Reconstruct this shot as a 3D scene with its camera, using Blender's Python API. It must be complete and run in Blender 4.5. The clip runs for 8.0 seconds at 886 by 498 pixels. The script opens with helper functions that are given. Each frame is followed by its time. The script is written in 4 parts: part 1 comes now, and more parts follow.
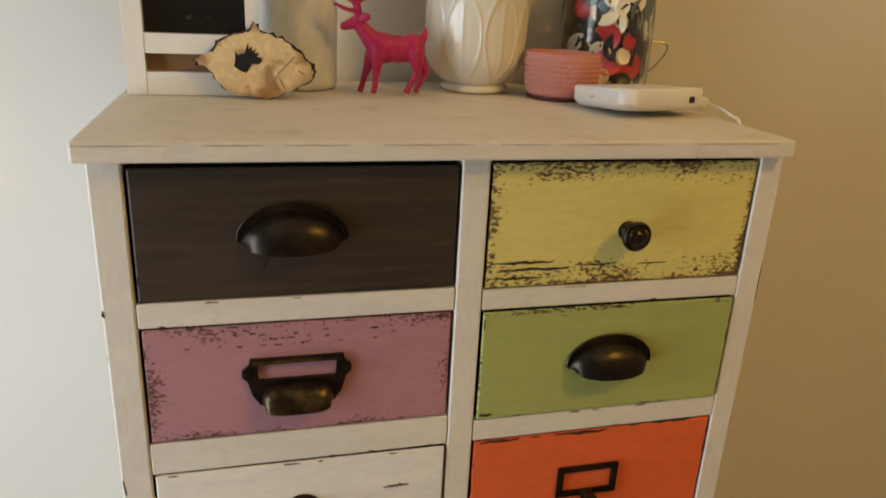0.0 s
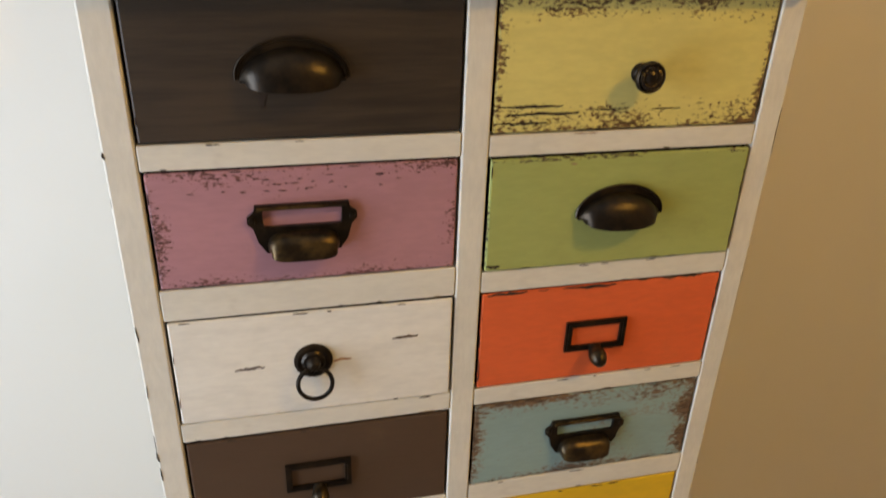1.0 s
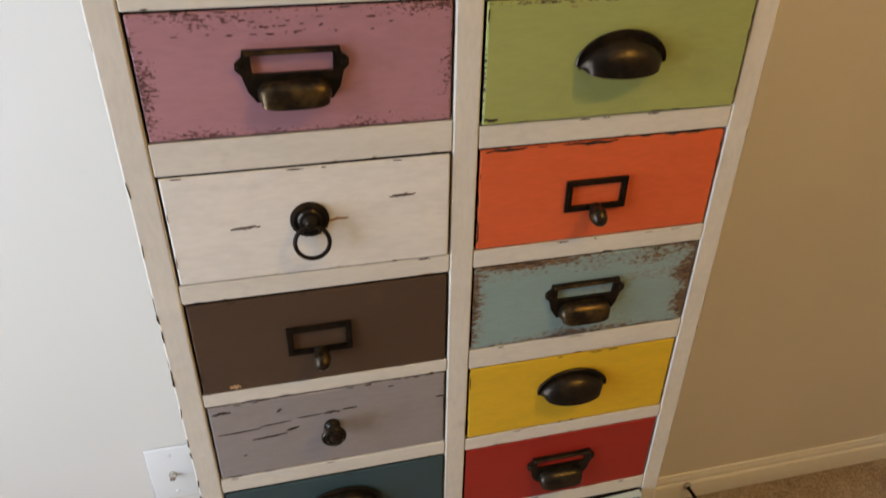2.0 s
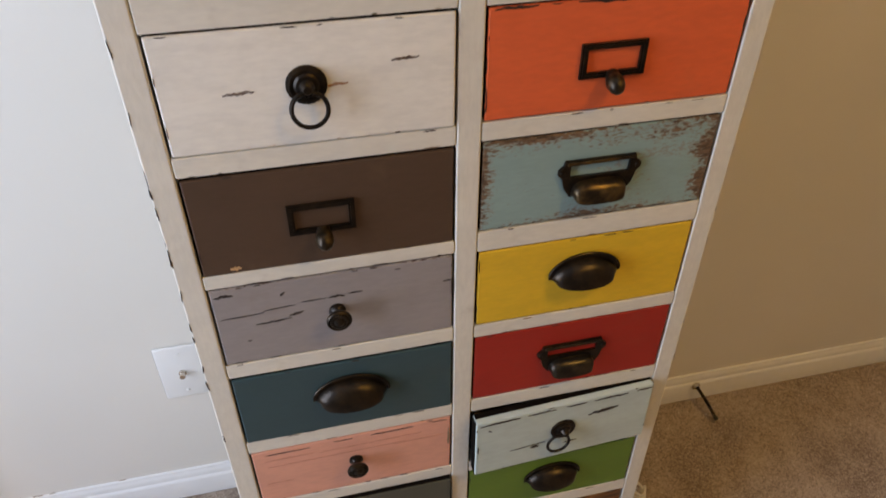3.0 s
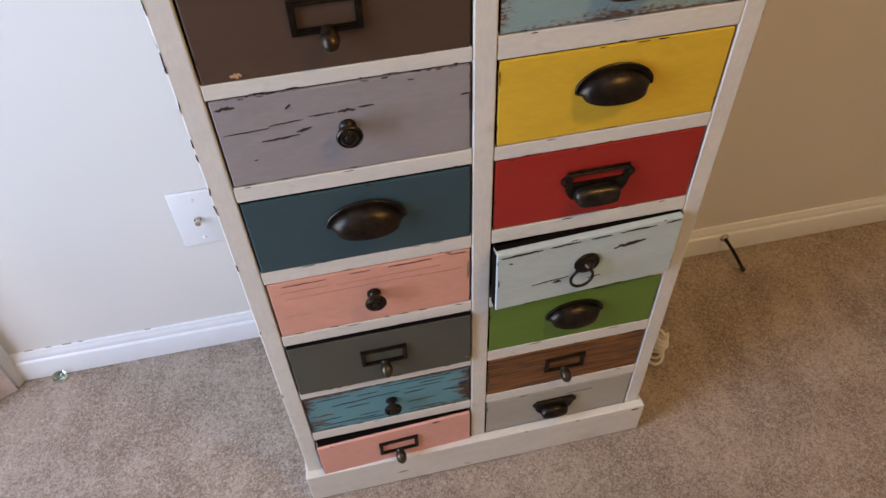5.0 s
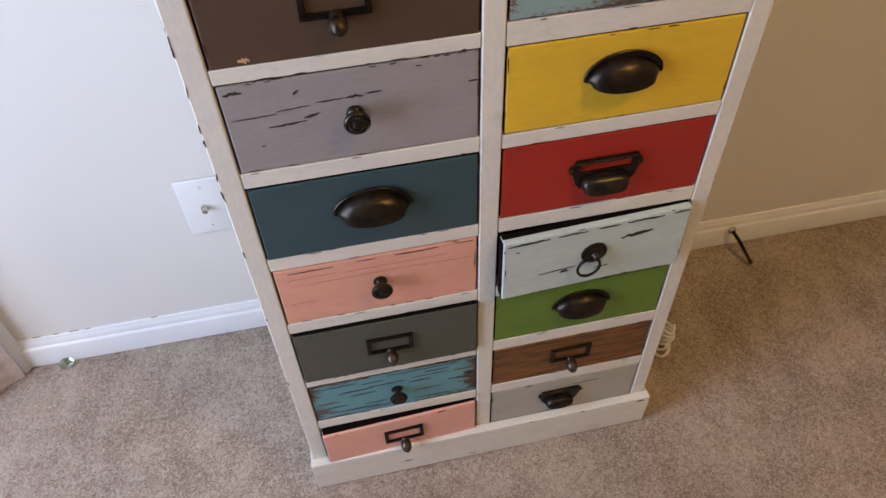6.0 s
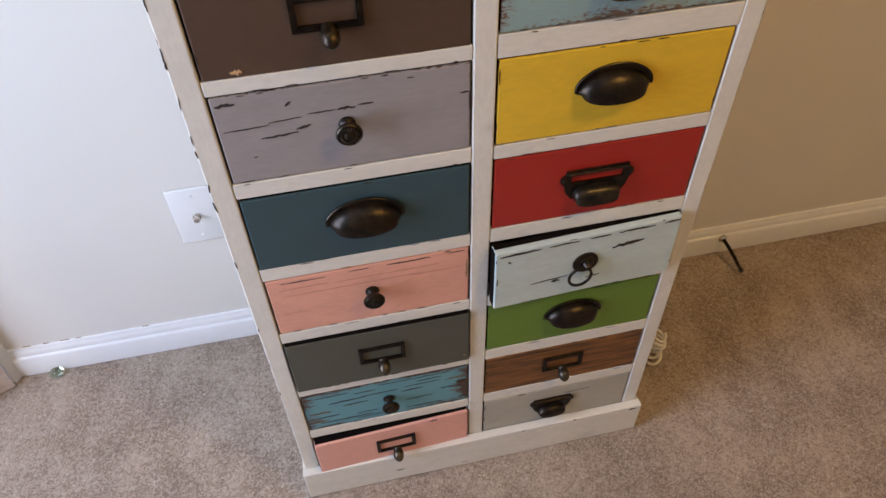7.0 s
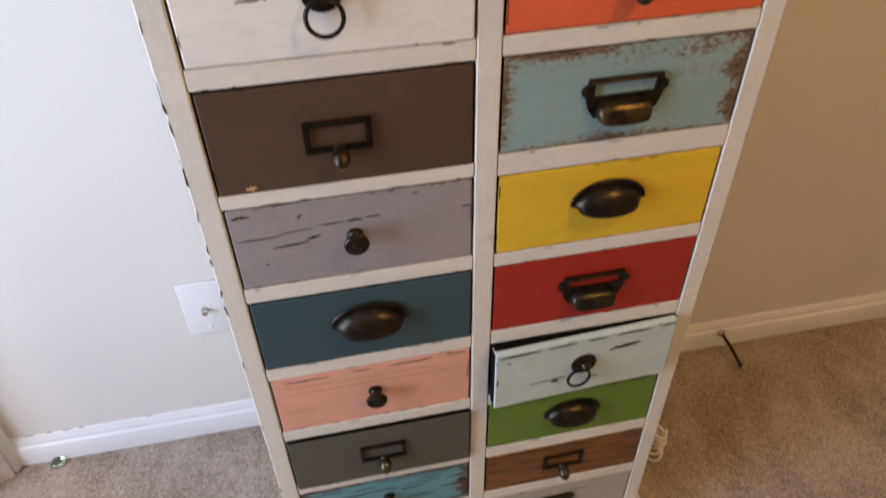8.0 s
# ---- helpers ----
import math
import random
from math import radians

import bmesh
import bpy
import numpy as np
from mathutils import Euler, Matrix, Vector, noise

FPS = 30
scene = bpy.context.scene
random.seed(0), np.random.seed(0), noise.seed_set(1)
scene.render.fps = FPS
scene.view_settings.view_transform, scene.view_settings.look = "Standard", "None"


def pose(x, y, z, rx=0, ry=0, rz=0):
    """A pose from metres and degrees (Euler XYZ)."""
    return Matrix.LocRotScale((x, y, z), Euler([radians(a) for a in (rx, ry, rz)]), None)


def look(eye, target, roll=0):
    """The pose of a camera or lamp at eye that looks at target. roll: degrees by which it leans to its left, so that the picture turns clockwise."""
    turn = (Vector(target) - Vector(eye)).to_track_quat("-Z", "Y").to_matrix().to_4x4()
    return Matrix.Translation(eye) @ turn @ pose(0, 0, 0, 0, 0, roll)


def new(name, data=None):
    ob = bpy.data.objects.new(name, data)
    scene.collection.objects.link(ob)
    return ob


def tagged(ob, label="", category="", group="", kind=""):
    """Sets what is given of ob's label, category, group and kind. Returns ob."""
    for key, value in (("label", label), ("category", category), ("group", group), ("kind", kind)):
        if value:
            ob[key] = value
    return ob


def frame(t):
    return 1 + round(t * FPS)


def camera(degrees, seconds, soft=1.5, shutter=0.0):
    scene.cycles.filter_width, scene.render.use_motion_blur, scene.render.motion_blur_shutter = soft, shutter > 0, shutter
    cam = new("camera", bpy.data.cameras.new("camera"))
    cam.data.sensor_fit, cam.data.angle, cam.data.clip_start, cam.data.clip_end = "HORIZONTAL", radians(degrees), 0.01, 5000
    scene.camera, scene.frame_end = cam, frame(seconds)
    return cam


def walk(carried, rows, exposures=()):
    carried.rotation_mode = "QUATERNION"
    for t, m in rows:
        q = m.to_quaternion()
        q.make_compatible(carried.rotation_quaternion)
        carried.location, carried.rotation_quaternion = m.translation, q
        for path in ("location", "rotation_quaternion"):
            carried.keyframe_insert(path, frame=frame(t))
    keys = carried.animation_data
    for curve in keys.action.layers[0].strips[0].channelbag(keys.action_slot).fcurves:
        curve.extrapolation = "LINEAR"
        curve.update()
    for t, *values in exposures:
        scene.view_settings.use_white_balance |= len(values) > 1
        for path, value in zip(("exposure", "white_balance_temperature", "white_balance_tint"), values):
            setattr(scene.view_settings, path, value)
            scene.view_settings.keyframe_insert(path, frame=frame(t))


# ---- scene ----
cam = camera(62.47, 8.0, 1.5, 0.4)
# seconds, eye x y z, yaw, pitch, roll
PATH = [
    (0, -0.1626, -0.5067, 1.3539, -15.37, -19.39, 2.92),
    (0.5, -0.1568, -0.5121, 1.3308, -14.71, -22.22, 2.68),
    (1, -0.1562, -0.5180, 1.3017, -14.40, -26.19, 1.98),
    (1.5, -0.1545, -0.5283, 1.2757, -14.63, -29.00, 1.50),
    (2, -0.1558, -0.5340, 1.2477, -14.49, -32.30, 1.07),
    (3.5, -0.1521, -0.5310, 1.1723, -13.17, -41.14, -0.34),
    (4, -0.1530, -0.5311, 1.1519, -12.47, -43.84, -0.77),
    (4.5, -0.1525, -0.5350, 1.1325, -11.99, -46.11, -1.40),
    (5, -0.1507, -0.5410, 1.1195, -11.08, -47.54, -2.16),
    (6.5, -0.1531, -0.5435, 1.1147, -10.29, -48.09, -2.22),
    (7, -0.1513, -0.5422, 1.1193, -11.26, -47.60, -1.64),
    (7.5, -0.1510, -0.5431, 1.1261, -11.11, -46.25, -1.67),
    (8, -0.1502, -0.5443, 1.1593, -11.14, -41.43, -1.15),
]


def aim(x, y, z, yaw, pitch, roll):
    a, b = radians(yaw), radians(pitch)
    way = Vector((-math.sin(a) * math.cos(b), math.cos(a) * math.cos(b), math.sin(b)))
    return look((x, y, z), Vector((x, y, z)) + way, roll)


EXPOSURES = [(0.0, -0.47, 9450, 1.0), (1.0, -0.21, 8800, 2.5), (2.0, -0.29, 8400, 4.8), (3.5, -0.34, 7650, 8.6), (4.0, -0.16, 7400, 10), (5.0, -0.12, 7100, 10.5), (6.5, -0.09, 7100, 10.5), (8.0, -0.09, 7500, 9.7)]
walk(cam, [(t, aim(*row)) for t, *row in PATH], EXPOSURES)

# ---------------------------------------------------------------- light
WINDOW_POWER, LAMP_POWER = 42.5, 76.0
world = bpy.data.worlds.new("world")
scene.world = world
world.use_nodes = True
sky = world.node_tree.nodes.new("ShaderNodeTexSky")
sky.sky_type, sky.sun_disc = "NISHITA", False
sky.sun_elevation, sky.sun_rotation = radians(40), radians(150)
world.node_tree.links.new(sky.outputs[0], world.node_tree.nodes["Background"].inputs[0])
world.node_tree.nodes["Background"].inputs[1].default_value = 0.08

# room: x0 x1 y0 y1 height; the cabinet stands before the wall at y1
X0, X1, Y0, Y1, TALL = -1.35, 3.2, -4.0, 0.339, 2.44
WIN = (-0.74, -0.02, 0.30, 1.75)  # window in the wall at X0: y0 y1 z0 z1

day = bpy.data.lights.new("window_daylight", "AREA")
day.shape, day.size, day.size_y = "RECTANGLE", WIN[3] - WIN[2] - 0.06, WIN[1] - WIN[0] - 0.06
day.energy, day.color = WINDOW_POWER, (0.52, 0.655, 1.0)
sky_lamp = new("window_daylight", day)
sky_lamp.matrix_world = pose(X0 - 0.02, (WIN[0] + WIN[1]) / 2, (WIN[2] + WIN[3]) / 2, 0, -90, 0)

# ---------------------------------------------------------------- materials


class Nodes:
    """A small writer of shader nodes."""

    def __init__(self, name):
        self.m = bpy.data.materials.new(name)
        self.m.use_nodes = True
        self.t = self.m.node_tree
        self.b = self.t.nodes["Principled BSDF"]

    def put(self, kind, **values):
        n = self.t.nodes.new(kind)
        for key, value in values.items():
            n.inputs[key].default_value = value
        return n

    def join(self, a, b):
        self.t.links.new(a, b)

    def feed(self, value, socket):
        if isinstance(value, bpy.types.NodeSocket):
            self.join(value, socket)
        else:
            socket.default_value = value

    def math(self, op, a, b=0.0, c=0.0):
        n = self.t.nodes.new("ShaderNodeMath")
        n.operation = op
        for v, s in zip((a, b, c), n.inputs):
            self.feed(v, s)
        return n.outputs[0]

    def place(self, scale=(1, 1, 1), offset=(0, 0, 0)):
        c = self.t.nodes.new("ShaderNodeTexCoord")
        n = self.put("ShaderNodeMapping")
        n.inputs["Scale"].default_value, n.inputs["Location"].default_value = scale, offset
        self.join(c.outputs["Object"], n.inputs["Vector"])
        return n.outputs[0]

    def xyz(self):
        c = self.t.nodes.new("ShaderNodeTexCoord")
        s = self.t.nodes.new("ShaderNodeSeparateXYZ")
        self.join(c.outputs["Object"], s.inputs[0])
        return s.outputs

    def noise(self, scale, stretch=(1, 1, 1), offset=(0, 0, 0), detail=3.0, rough=0.55):
        n = self.put("ShaderNodeTexNoise", Scale=scale, Detail=detail, Roughness=rough)
        self.join(self.place(stretch, offset), n.inputs["Vector"])
        return n.outputs[0]

    def step(self, v, lo, hi):
        n = self.t.nodes.new("ShaderNodeMapRange")
        n.interpolation_type = "SMOOTHSTEP"
        self.feed(v, n.inputs[0])
        n.inputs[1].default_value, n.inputs[2].default_value = lo, hi
        return n.outputs[0]

    def mix(self, f, a, b):
        n = self.t.nodes.new("ShaderNodeMix")
        n.data_type = "RGBA"
        self.feed(f, n.inputs[0])
        for v, s in ((a, n.inputs[6]), (b, n.inputs[7])):
            self.feed((*v, 1) if isinstance(v, tuple) else v, s)
        return n.outputs[2]

    def bump(self, height, strength, distance):
        n = self.put("ShaderNodeBump", Strength=strength, Distance=distance)
        self.join(height, n.inputs["Height"])
        self.join(n.outputs[0], self.b.inputs["Normal"])

    def done(self, colour=None, rough=0.5, metal=0.0, spec=0.5):
        if colour is not None:
            self.feed((*colour, 1) if isinstance(colour, tuple) else colour, self.b.inputs["Base Color"])
        self.feed(rough, self.b.inputs["Roughness"])
        self.feed(metal, self.b.inputs["Metallic"])
        self.b.inputs["Specular IOR Level"].default_value = spec
        return self.m


def shade(c, k):
    return tuple(min(1.0, v * k) for v in c)


def plain(name, colour, rough=0.5, metal=0.0, vary=0.12, scale=40.0, bump=0.15, dist=0.0006):
    n = Nodes(name)
    v = n.noise(scale, detail=5)
    w = n.noise(scale * 0.13, offset=(3, 1, 7))
    f = n.math("ADD", n.math("MULTIPLY", v, 0.5), n.math("MULTIPLY", w, 0.5))
    col = n.mix(n.step(f, 0.3, 0.7), shade(colour, 1 - vary), shade(colour, 1 + vary))
    if bump:
        n.bump(v, bump, dist)
    return n.done(col, rough, metal)


def paint(name, base, under=(0.035, 0.02, 0.014), size=(0.234, 0.1), top=0, bottom=0, left=0, right=0, amount=1.0, streak=3.0, fleck=170.0, dirt=0.25, rough=0.5, seed=0.0, wash=0.0, along="x"):
    """Brushed paint, rubbed through to dark wood along its edges. top, bottom, left, right: how far in metres the wear reaches."""
    n = Nodes(name)
    x, y, z = n.xyz()
    w, h = size
    near = 0.0
    for reach, gap in ((top, n.math("SUBTRACT", h / 2, z)), (bottom, n.math("ADD", z, h / 2)), (left, n.math("ADD", x, w / 2)), (right, n.math("SUBTRACT", w / 2, x))):
        if reach:
            part_near = n.math("SUBTRACT", 1.0, n.math("DIVIDE", gap, reach))
            near = part_near if near == 0.0 else n.math("MAXIMUM", near, part_near)
    off = (seed * 3.1, seed * 1.7, seed * 2.3)
    grain = n.noise(60, (1.2, 4, 4) if along == "x" else (4, 4, 1.2), off, 4)
    patch = n.noise(11, (1, 1, 3.5), off, 3)
    speck = n.noise(fleck, (1, 1, streak), off, 3, 0.6)
    tone = n.math("ADD", n.math("MULTIPLY", grain, 0.55), n.math("MULTIPLY", patch, 0.45))
    col = n.mix(n.step(tone, 0.32, 0.68), shade(base, 0.93), shade(base, 1.045))
    stain = n.noise(14, (1, 1, 1), (seed + 5, 2, seed), 4, 0.65)
    col = n.mix(n.math("MULTIPLY", n.step(stain, 0.56, 0.78), dirt), col, tuple(0.45 * c + 0.55 * u for c, u in zip(base, (0.20, 0.13, 0.07))))
    worn = 0.0
    if near != 0.0:
        close = n.math("MINIMUM", n.math("MAXIMUM", near, 0.0), 1.0)
        total = n.math("ADD", n.math("MULTIPLY", close, 0.62 * amount), n.math("MULTIPLY", n.math("SUBTRACT", patch, 0.5), 1.5))
        total = n.math("ADD", total, n.math("MULTIPLY", n.math("SUBTRACT", speck, 0.5), 1.5))
        worn = n.math("MULTIPLY", n.step(total, 0.34, 0.50), n.step(close, 0.02, 0.1))
        thin = n.noise(90, (1, 1, 3), (seed, 9, 4), 3)
        wood = n.mix(n.step(thin, 0.35, 0.65), under, tuple(u * 2.4 for u in under))
        if wash:
            col = n.mix(n.math("MULTIPLY", n.step(total, 0.15, 0.4), wash), col, tuple(u * 3.0 for u in under))
        col = n.mix(worn, col, wood)
    ridge = n.math("ADD", grain, n.math("MULTIPLY", speck, 0.25))
    if worn != 0.0:
        ridge = n.math("SUBTRACT", ridge, n.math("MULTIPLY", worn, 0.8))
    n.bump(ridge, 0.2, 0.0006)
    return n.done(col, n.math("ADD", rough - 0.08, n.math("MULTIPLY", grain, 0.2)), 0.0, 0.4)


def wood(name, light, dark, scale=26.0, rough=0.45, seed=0.0):
    n = Nodes(name)
    bend = n.noise(7, (1, 1, 1), (seed, 0, 0), 2)
    lines = n.noise(scale, (0.35, 4, 5), (seed, seed, 2), 6, 0.65)
    fine = n.noise(220, (0.15, 1, 2.5), (seed, 2, 1), 3)
    f = n.math("ADD", n.math("MULTIPLY", lines, 0.65), n.math("ADD", n.math("MULTIPLY", bend, 0.2), n.math("MULTIPLY", fine, 0.15)))
    n.bump(lines, 0.3, 0.0006)
    return n.done(n.mix(n.step(f, 0.36, 0.64), dark, light), rough)


def bronze(name="oil-rubbed bronze", dark=(0.016, 0.0125, 0.010), warm=(0.16, 0.10, 0.045), gleam=0.22):
    n = Nodes(name)
    a = n.noise(120, detail=5, rough=0.6)
    b = n.noise(30, offset=(4, 2, 1))
    f = n.math("MULTIPLY", n.step(n.math("ADD", n.math("MULTIPLY", a, 0.4), n.math("MULTIPLY", b, 0.6)), 0.42, 0.72), gleam)
    n.bump(a, 0.12, 0.0004)
    return n.done(n.mix(f, dark, warm), n.math("ADD", 0.22, n.math("MULTIPLY", a, 0.22)), 0.7)


def glass(name, colour, rough=0.02, ior=1.45, through_it=1.0):
    n = Nodes(name)
    n.b.inputs["Transmission Weight"].default_value = through_it
    n.b.inputs["IOR"].default_value = ior
    return n.done(colour, rough)


def carpet_material():
    n = Nodes("beige cut-pile carpet")
    cells = n.put("ShaderNodeTexVoronoi", Scale=420.0, Randomness=1.0)
    n.join(n.place((1, 1, 0.2)), cells.inputs["Vector"])
    shades = n.t.nodes.new("ShaderNodeSeparateColor")
    n.join(cells.outputs["Color"], shades.inputs[0])
    tip = n.math("SUBTRACT", 1.0, n.math("MULTIPLY", cells.outputs["Distance"], 1.1))
    clump = n.noise(120, detail=5, rough=0.7)
    lay = n.noise(15, (1, 0.8, 1), (2, 3, 0), 4, 0.6)
    tread = n.noise(5.0, (1.5, 0.7, 1), (7, 1, 0), 4, 0.6)
    f = n.math("ADD", n.math("MULTIPLY", shades.outputs[0], 0.18), n.math("ADD", n.math("MULTIPLY", clump, 0.36), n.math("ADD", n.math("MULTIPLY", lay, 0.30), n.math("MULTIPLY", tread, 0.34))))
    col = n.mix(n.step(f, 0.39, 0.75), (0.190, 0.138, 0.101), (0.448, 0.360, 0.284))
    col = n.mix(n.math("MULTIPLY", n.step(shades.outputs[1], 0.95, 0.98), 0.35), col, (0.70, 0.61, 0.52))
    col = n.mix(n.math("MULTIPLY", n.step(shades.outputs[2], 0.975, 0.99), 0.45), col, (0.10, 0.065, 0.045))
    scuff = n.noise(26, offset=(9, 9, 0), detail=4, rough=0.65)
    col = n.mix(n.math("MULTIPLY", n.step(scuff, 0.60, 0.76), 0.28), col, (0.22, 0.15, 0.10))
    h = n.math("ADD", n.math("MULTIPLY", tip, 0.22), n.math("ADD", n.math("MULTIPLY", clump, 0.9), n.math("MULTIPLY", lay, 1.1)))
    n.bump(h, 0.55, 0.004)
    n.b.inputs["Sheen Weight"].default_value = 0.2
    return n.done(col, 0.95, 0.0, 0.1)


def wall_material():
    n = Nodes("off-white wall paint")
    peel = n.noise(260, detail=2)
    broad = n.noise(1.6, detail=3)
    col = n.mix(n.step(broad, 0.3, 0.7), (0.715, 0.68, 0.61), (0.765, 0.725, 0.66))
    n.bump(peel, 0.08, 0.0006)
    return n.done(col, 0.62, 0.0, 0.3)


CREAM = (0.725, 0.69, 0.605)
M_WALL = wall_material()
M_TRIM = plain("white trim paint", (0.80, 0.79, 0.77), 0.35, 0, 0.03, 25, 0.05)
M_CEIL = plain("white ceiling paint", (0.78, 0.76, 0.72), 0.8, 0, 0.03, 90, 0.2)
M_CARPET = carpet_material()
M_FRAME = paint("cream furniture paint", CREAM, dirt=0.5, seed=4.0)
M_FRAME_UP = paint("cream furniture paint brushed upright", CREAM, dirt=0.5, seed=4.5, along="z")
M_POST_L = paint("cream furniture paint chipped edge", CREAM, size=(0.0220, 1.21), left=0.0012, amount=0.30, streak=0.5, fleck=95, dirt=0.35, seed=1.0, along="z")
M_POST_R = paint("cream furniture paint worn edge", CREAM, size=(0.0220, 1.21), right=0.002, amount=0.55, streak=0.35, fleck=60, dirt=0.35, seed=2.0, along="z")
M_TOP = paint("weathered cream paint", (0.72, 0.665, 0.565), dirt=0.6, seed=6.0)
M_INSIDE = plain("raw dark drawer wood", (0.06, 0.042, 0.03), 0.7)
M_CHIP = plain("bare dark wood", (0.028, 0.016, 0.011), 0.7, 0, 0.4, 300)
M_SCUFF = plain("rubbed purple brown wood", (0.10, 0.045, 0.045), 0.7, 0, 0.4, 300)
# near-black with hardly any reflection: paints the shade inside the drawer gaps
M_GAP_SHADE = Nodes("drawer gap shade")
M_GAP_SHADE.bump(M_GAP_SHADE.noise(300), 0.2, 0.0004)
M_GAP_SHADE = M_GAP_SHADE.done((0.007, 0.005, 0.004), 0.95, 0.0, 0.05)
M_CHIP_TAN = plain("bare tan wood", (0.30, 0.20, 0.12), 0.7, 0, 0.3, 300)
M_BRONZE = bronze()
M_BRASS = bronze("worn antique brass", (0.026, 0.018, 0.011), (0.30, 0.185, 0.062), 0.45)
M_PEWTER = bronze("dark pewter brass", (0.035, 0.027, 0.019), (0.22, 0.17, 0.10), 0.5)
M_PLASTIC = plain("white plastic", (0.80, 0.79, 0.76), 0.3, 0, 0.02, 30, 0)

# ---------------------------------------------------------------- mesh helpers


def part(name, bm, material, parent=None, label="", smooth=False, m=None, angle=40):
    me = bpy.data.meshes.new(name)
    bmesh.ops.recalc_face_normals(bm, faces=bm.faces)
    for f in bm.faces:
        f.smooth = smooth
    if smooth:
        for e in bm.edges:
            if len(e.link_faces) == 2 and e.calc_face_angle(0) > radians(angle):
                e.smooth = False
    bm.to_mesh(me)
    bm.free()
    for mt in material if isinstance(material, (list, tuple)) else (material,):
        me.materials.append(mt)
    ob = new(name, me)
    if parent is not None:
        ob.parent = parent
    if m is not None:
        ob.matrix_basis = m
    return tagged(ob, label)


def thing(name, at, label, category, group="", kind=""):
    return tagged(put_at(new(name), at), label, category, group, kind)


def put_at(ob, at):
    ob.location = at
    return ob


def box(x0, x1, y0, y1, z0, z1, bevel=0.0, seg=2, bm=None):
    bm = bm or bmesh.new()
    made = bmesh.ops.create_cube(bm, size=1.0, matrix=Matrix.Translation(((x0 + x1) / 2, (y0 + y1) / 2, (z0 + z1) / 2)) @ Matrix.Diagonal((x1 - x0, y1 - y0, z1 - z0, 1)))
    if bevel:
        edges = list({e for v in made["verts"] for e in v.link_edges})
        bmesh.ops.bevel(bm, geom=edges, offset=bevel, segments=seg, affect="EDGES", profile=0.5)
    return bm


def lathe(profile, seg=32, bm=None, m=None, cap=True):
    """Turns (radius, height) pairs round z."""
    bm = bm or bmesh.new()
    m = m or Matrix()
    rings = []
    for r, z in profile:
        rings.append([bm.verts.new(m @ Vector((r * math.cos(a), r * math.sin(a), z))) for a in (2 * math.pi * i / seg for i in range(seg))])
    for a, b in zip(rings, rings[1:]):
        for i in range(seg):
            bm.faces.new((a[i], a[(i + 1) % seg], b[(i + 1) % seg], b[i]))
    if cap:
        bm.faces.new(rings[0][::-1])
        bm.faces.new(rings[-1])
    return bm


def tube(points, radius, seg=8, bm=None, closed=False):
    """A round bar along points; radius may be a list."""
    bm = bm or bmesh.new()
    pts = [Vector(p) for p in points]
    n = len(pts)
    rings, up = [], None
    for i, p in enumerate(pts):
        a = pts[(i - 1) % n] if closed or i else p
        b = pts[(i + 1) % n] if closed or i < n - 1 else p
        d = (b - a).normalized()
        if up is None:
            up = d.orthogonal()
        side = d.cross(up).normalized()
        up = side.cross(d).normalized()
        r = radius[i] if isinstance(radius, (list, tuple)) else radius
        rings.append([bm.verts.new(p + r * (math.cos(t) * up + math.sin(t) * side)) for t in (2 * math.pi * k / seg for k in range(seg))])
    pairs = list(zip(rings, rings[1:])) + ([(rings[-1], rings[0])] if closed else [])
    for a, b in pairs:
        for k in range(seg):
            bm.faces.new((a[k], a[(k + 1) % seg], b[(k + 1) % seg], b[k]))
    if not closed:
        bm.faces.new(rings[0][::-1])
        bm.faces.new(rings[-1])
    return bm


def slab(outline, y0, y1, bm=None, bevel=0.0):
    """An outline of (x, z) pairs, given depth from y0 (front) to y1."""
    bm = bm or bmesh.new()
    front = [bm.verts.new((x, y0, z)) for x, z in outline]
    back = [bm.verts.new((x, y1, z)) for x, z in outline]
    face = bm.faces.new(front)
    bm.faces.new(back[::-1])
    n = len(outline)
    for i in range(n):
        bm.faces.new((front[i], back[i], back[(i + 1) % n], front[(i + 1) % n]))
    if bevel:
        bmesh.ops.bevel(bm, geom=list(face.edges), offset=bevel, segments=2, affect="EDGES", profile=0.5)
    return bm


def ring_slab(outer, inner, y0, y1, bm=None):
    """A flat ring between two outlines with the same count of (x, z) pairs."""
    bm = bm or bmesh.new()
    n = len(outer)
    o0, o1, i0, i1 = ([bm.verts.new((x, y, z)) for x, z in line] for line, y in ((outer, y0), (outer, y1), (inner, y0), (inner, y1)))
    for k in range(n):
        j = (k + 1) % n
        for a, b, c, d in ((o0, o0, i0, i0), (i1, i1, o1, o1), (o1, o1, o0, o0), (i0, i0, i1, i1)):
            bm.faces.new((a[k], b[j], c[j], d[k]))
    return bm

# ---------------------------------------------------------------- room
T = 0.12  # wall thickness
ASKEW = pose(0, Y1, 0, 0, 0, -0.45) @ pose(0, -Y1, 0)  # the wall is not quite parallel to the cabinet


def setting(name, bm, material, label, category, smooth=False):
    return tagged(part(name, bm, material, smooth=smooth), label, category, kind="structure")


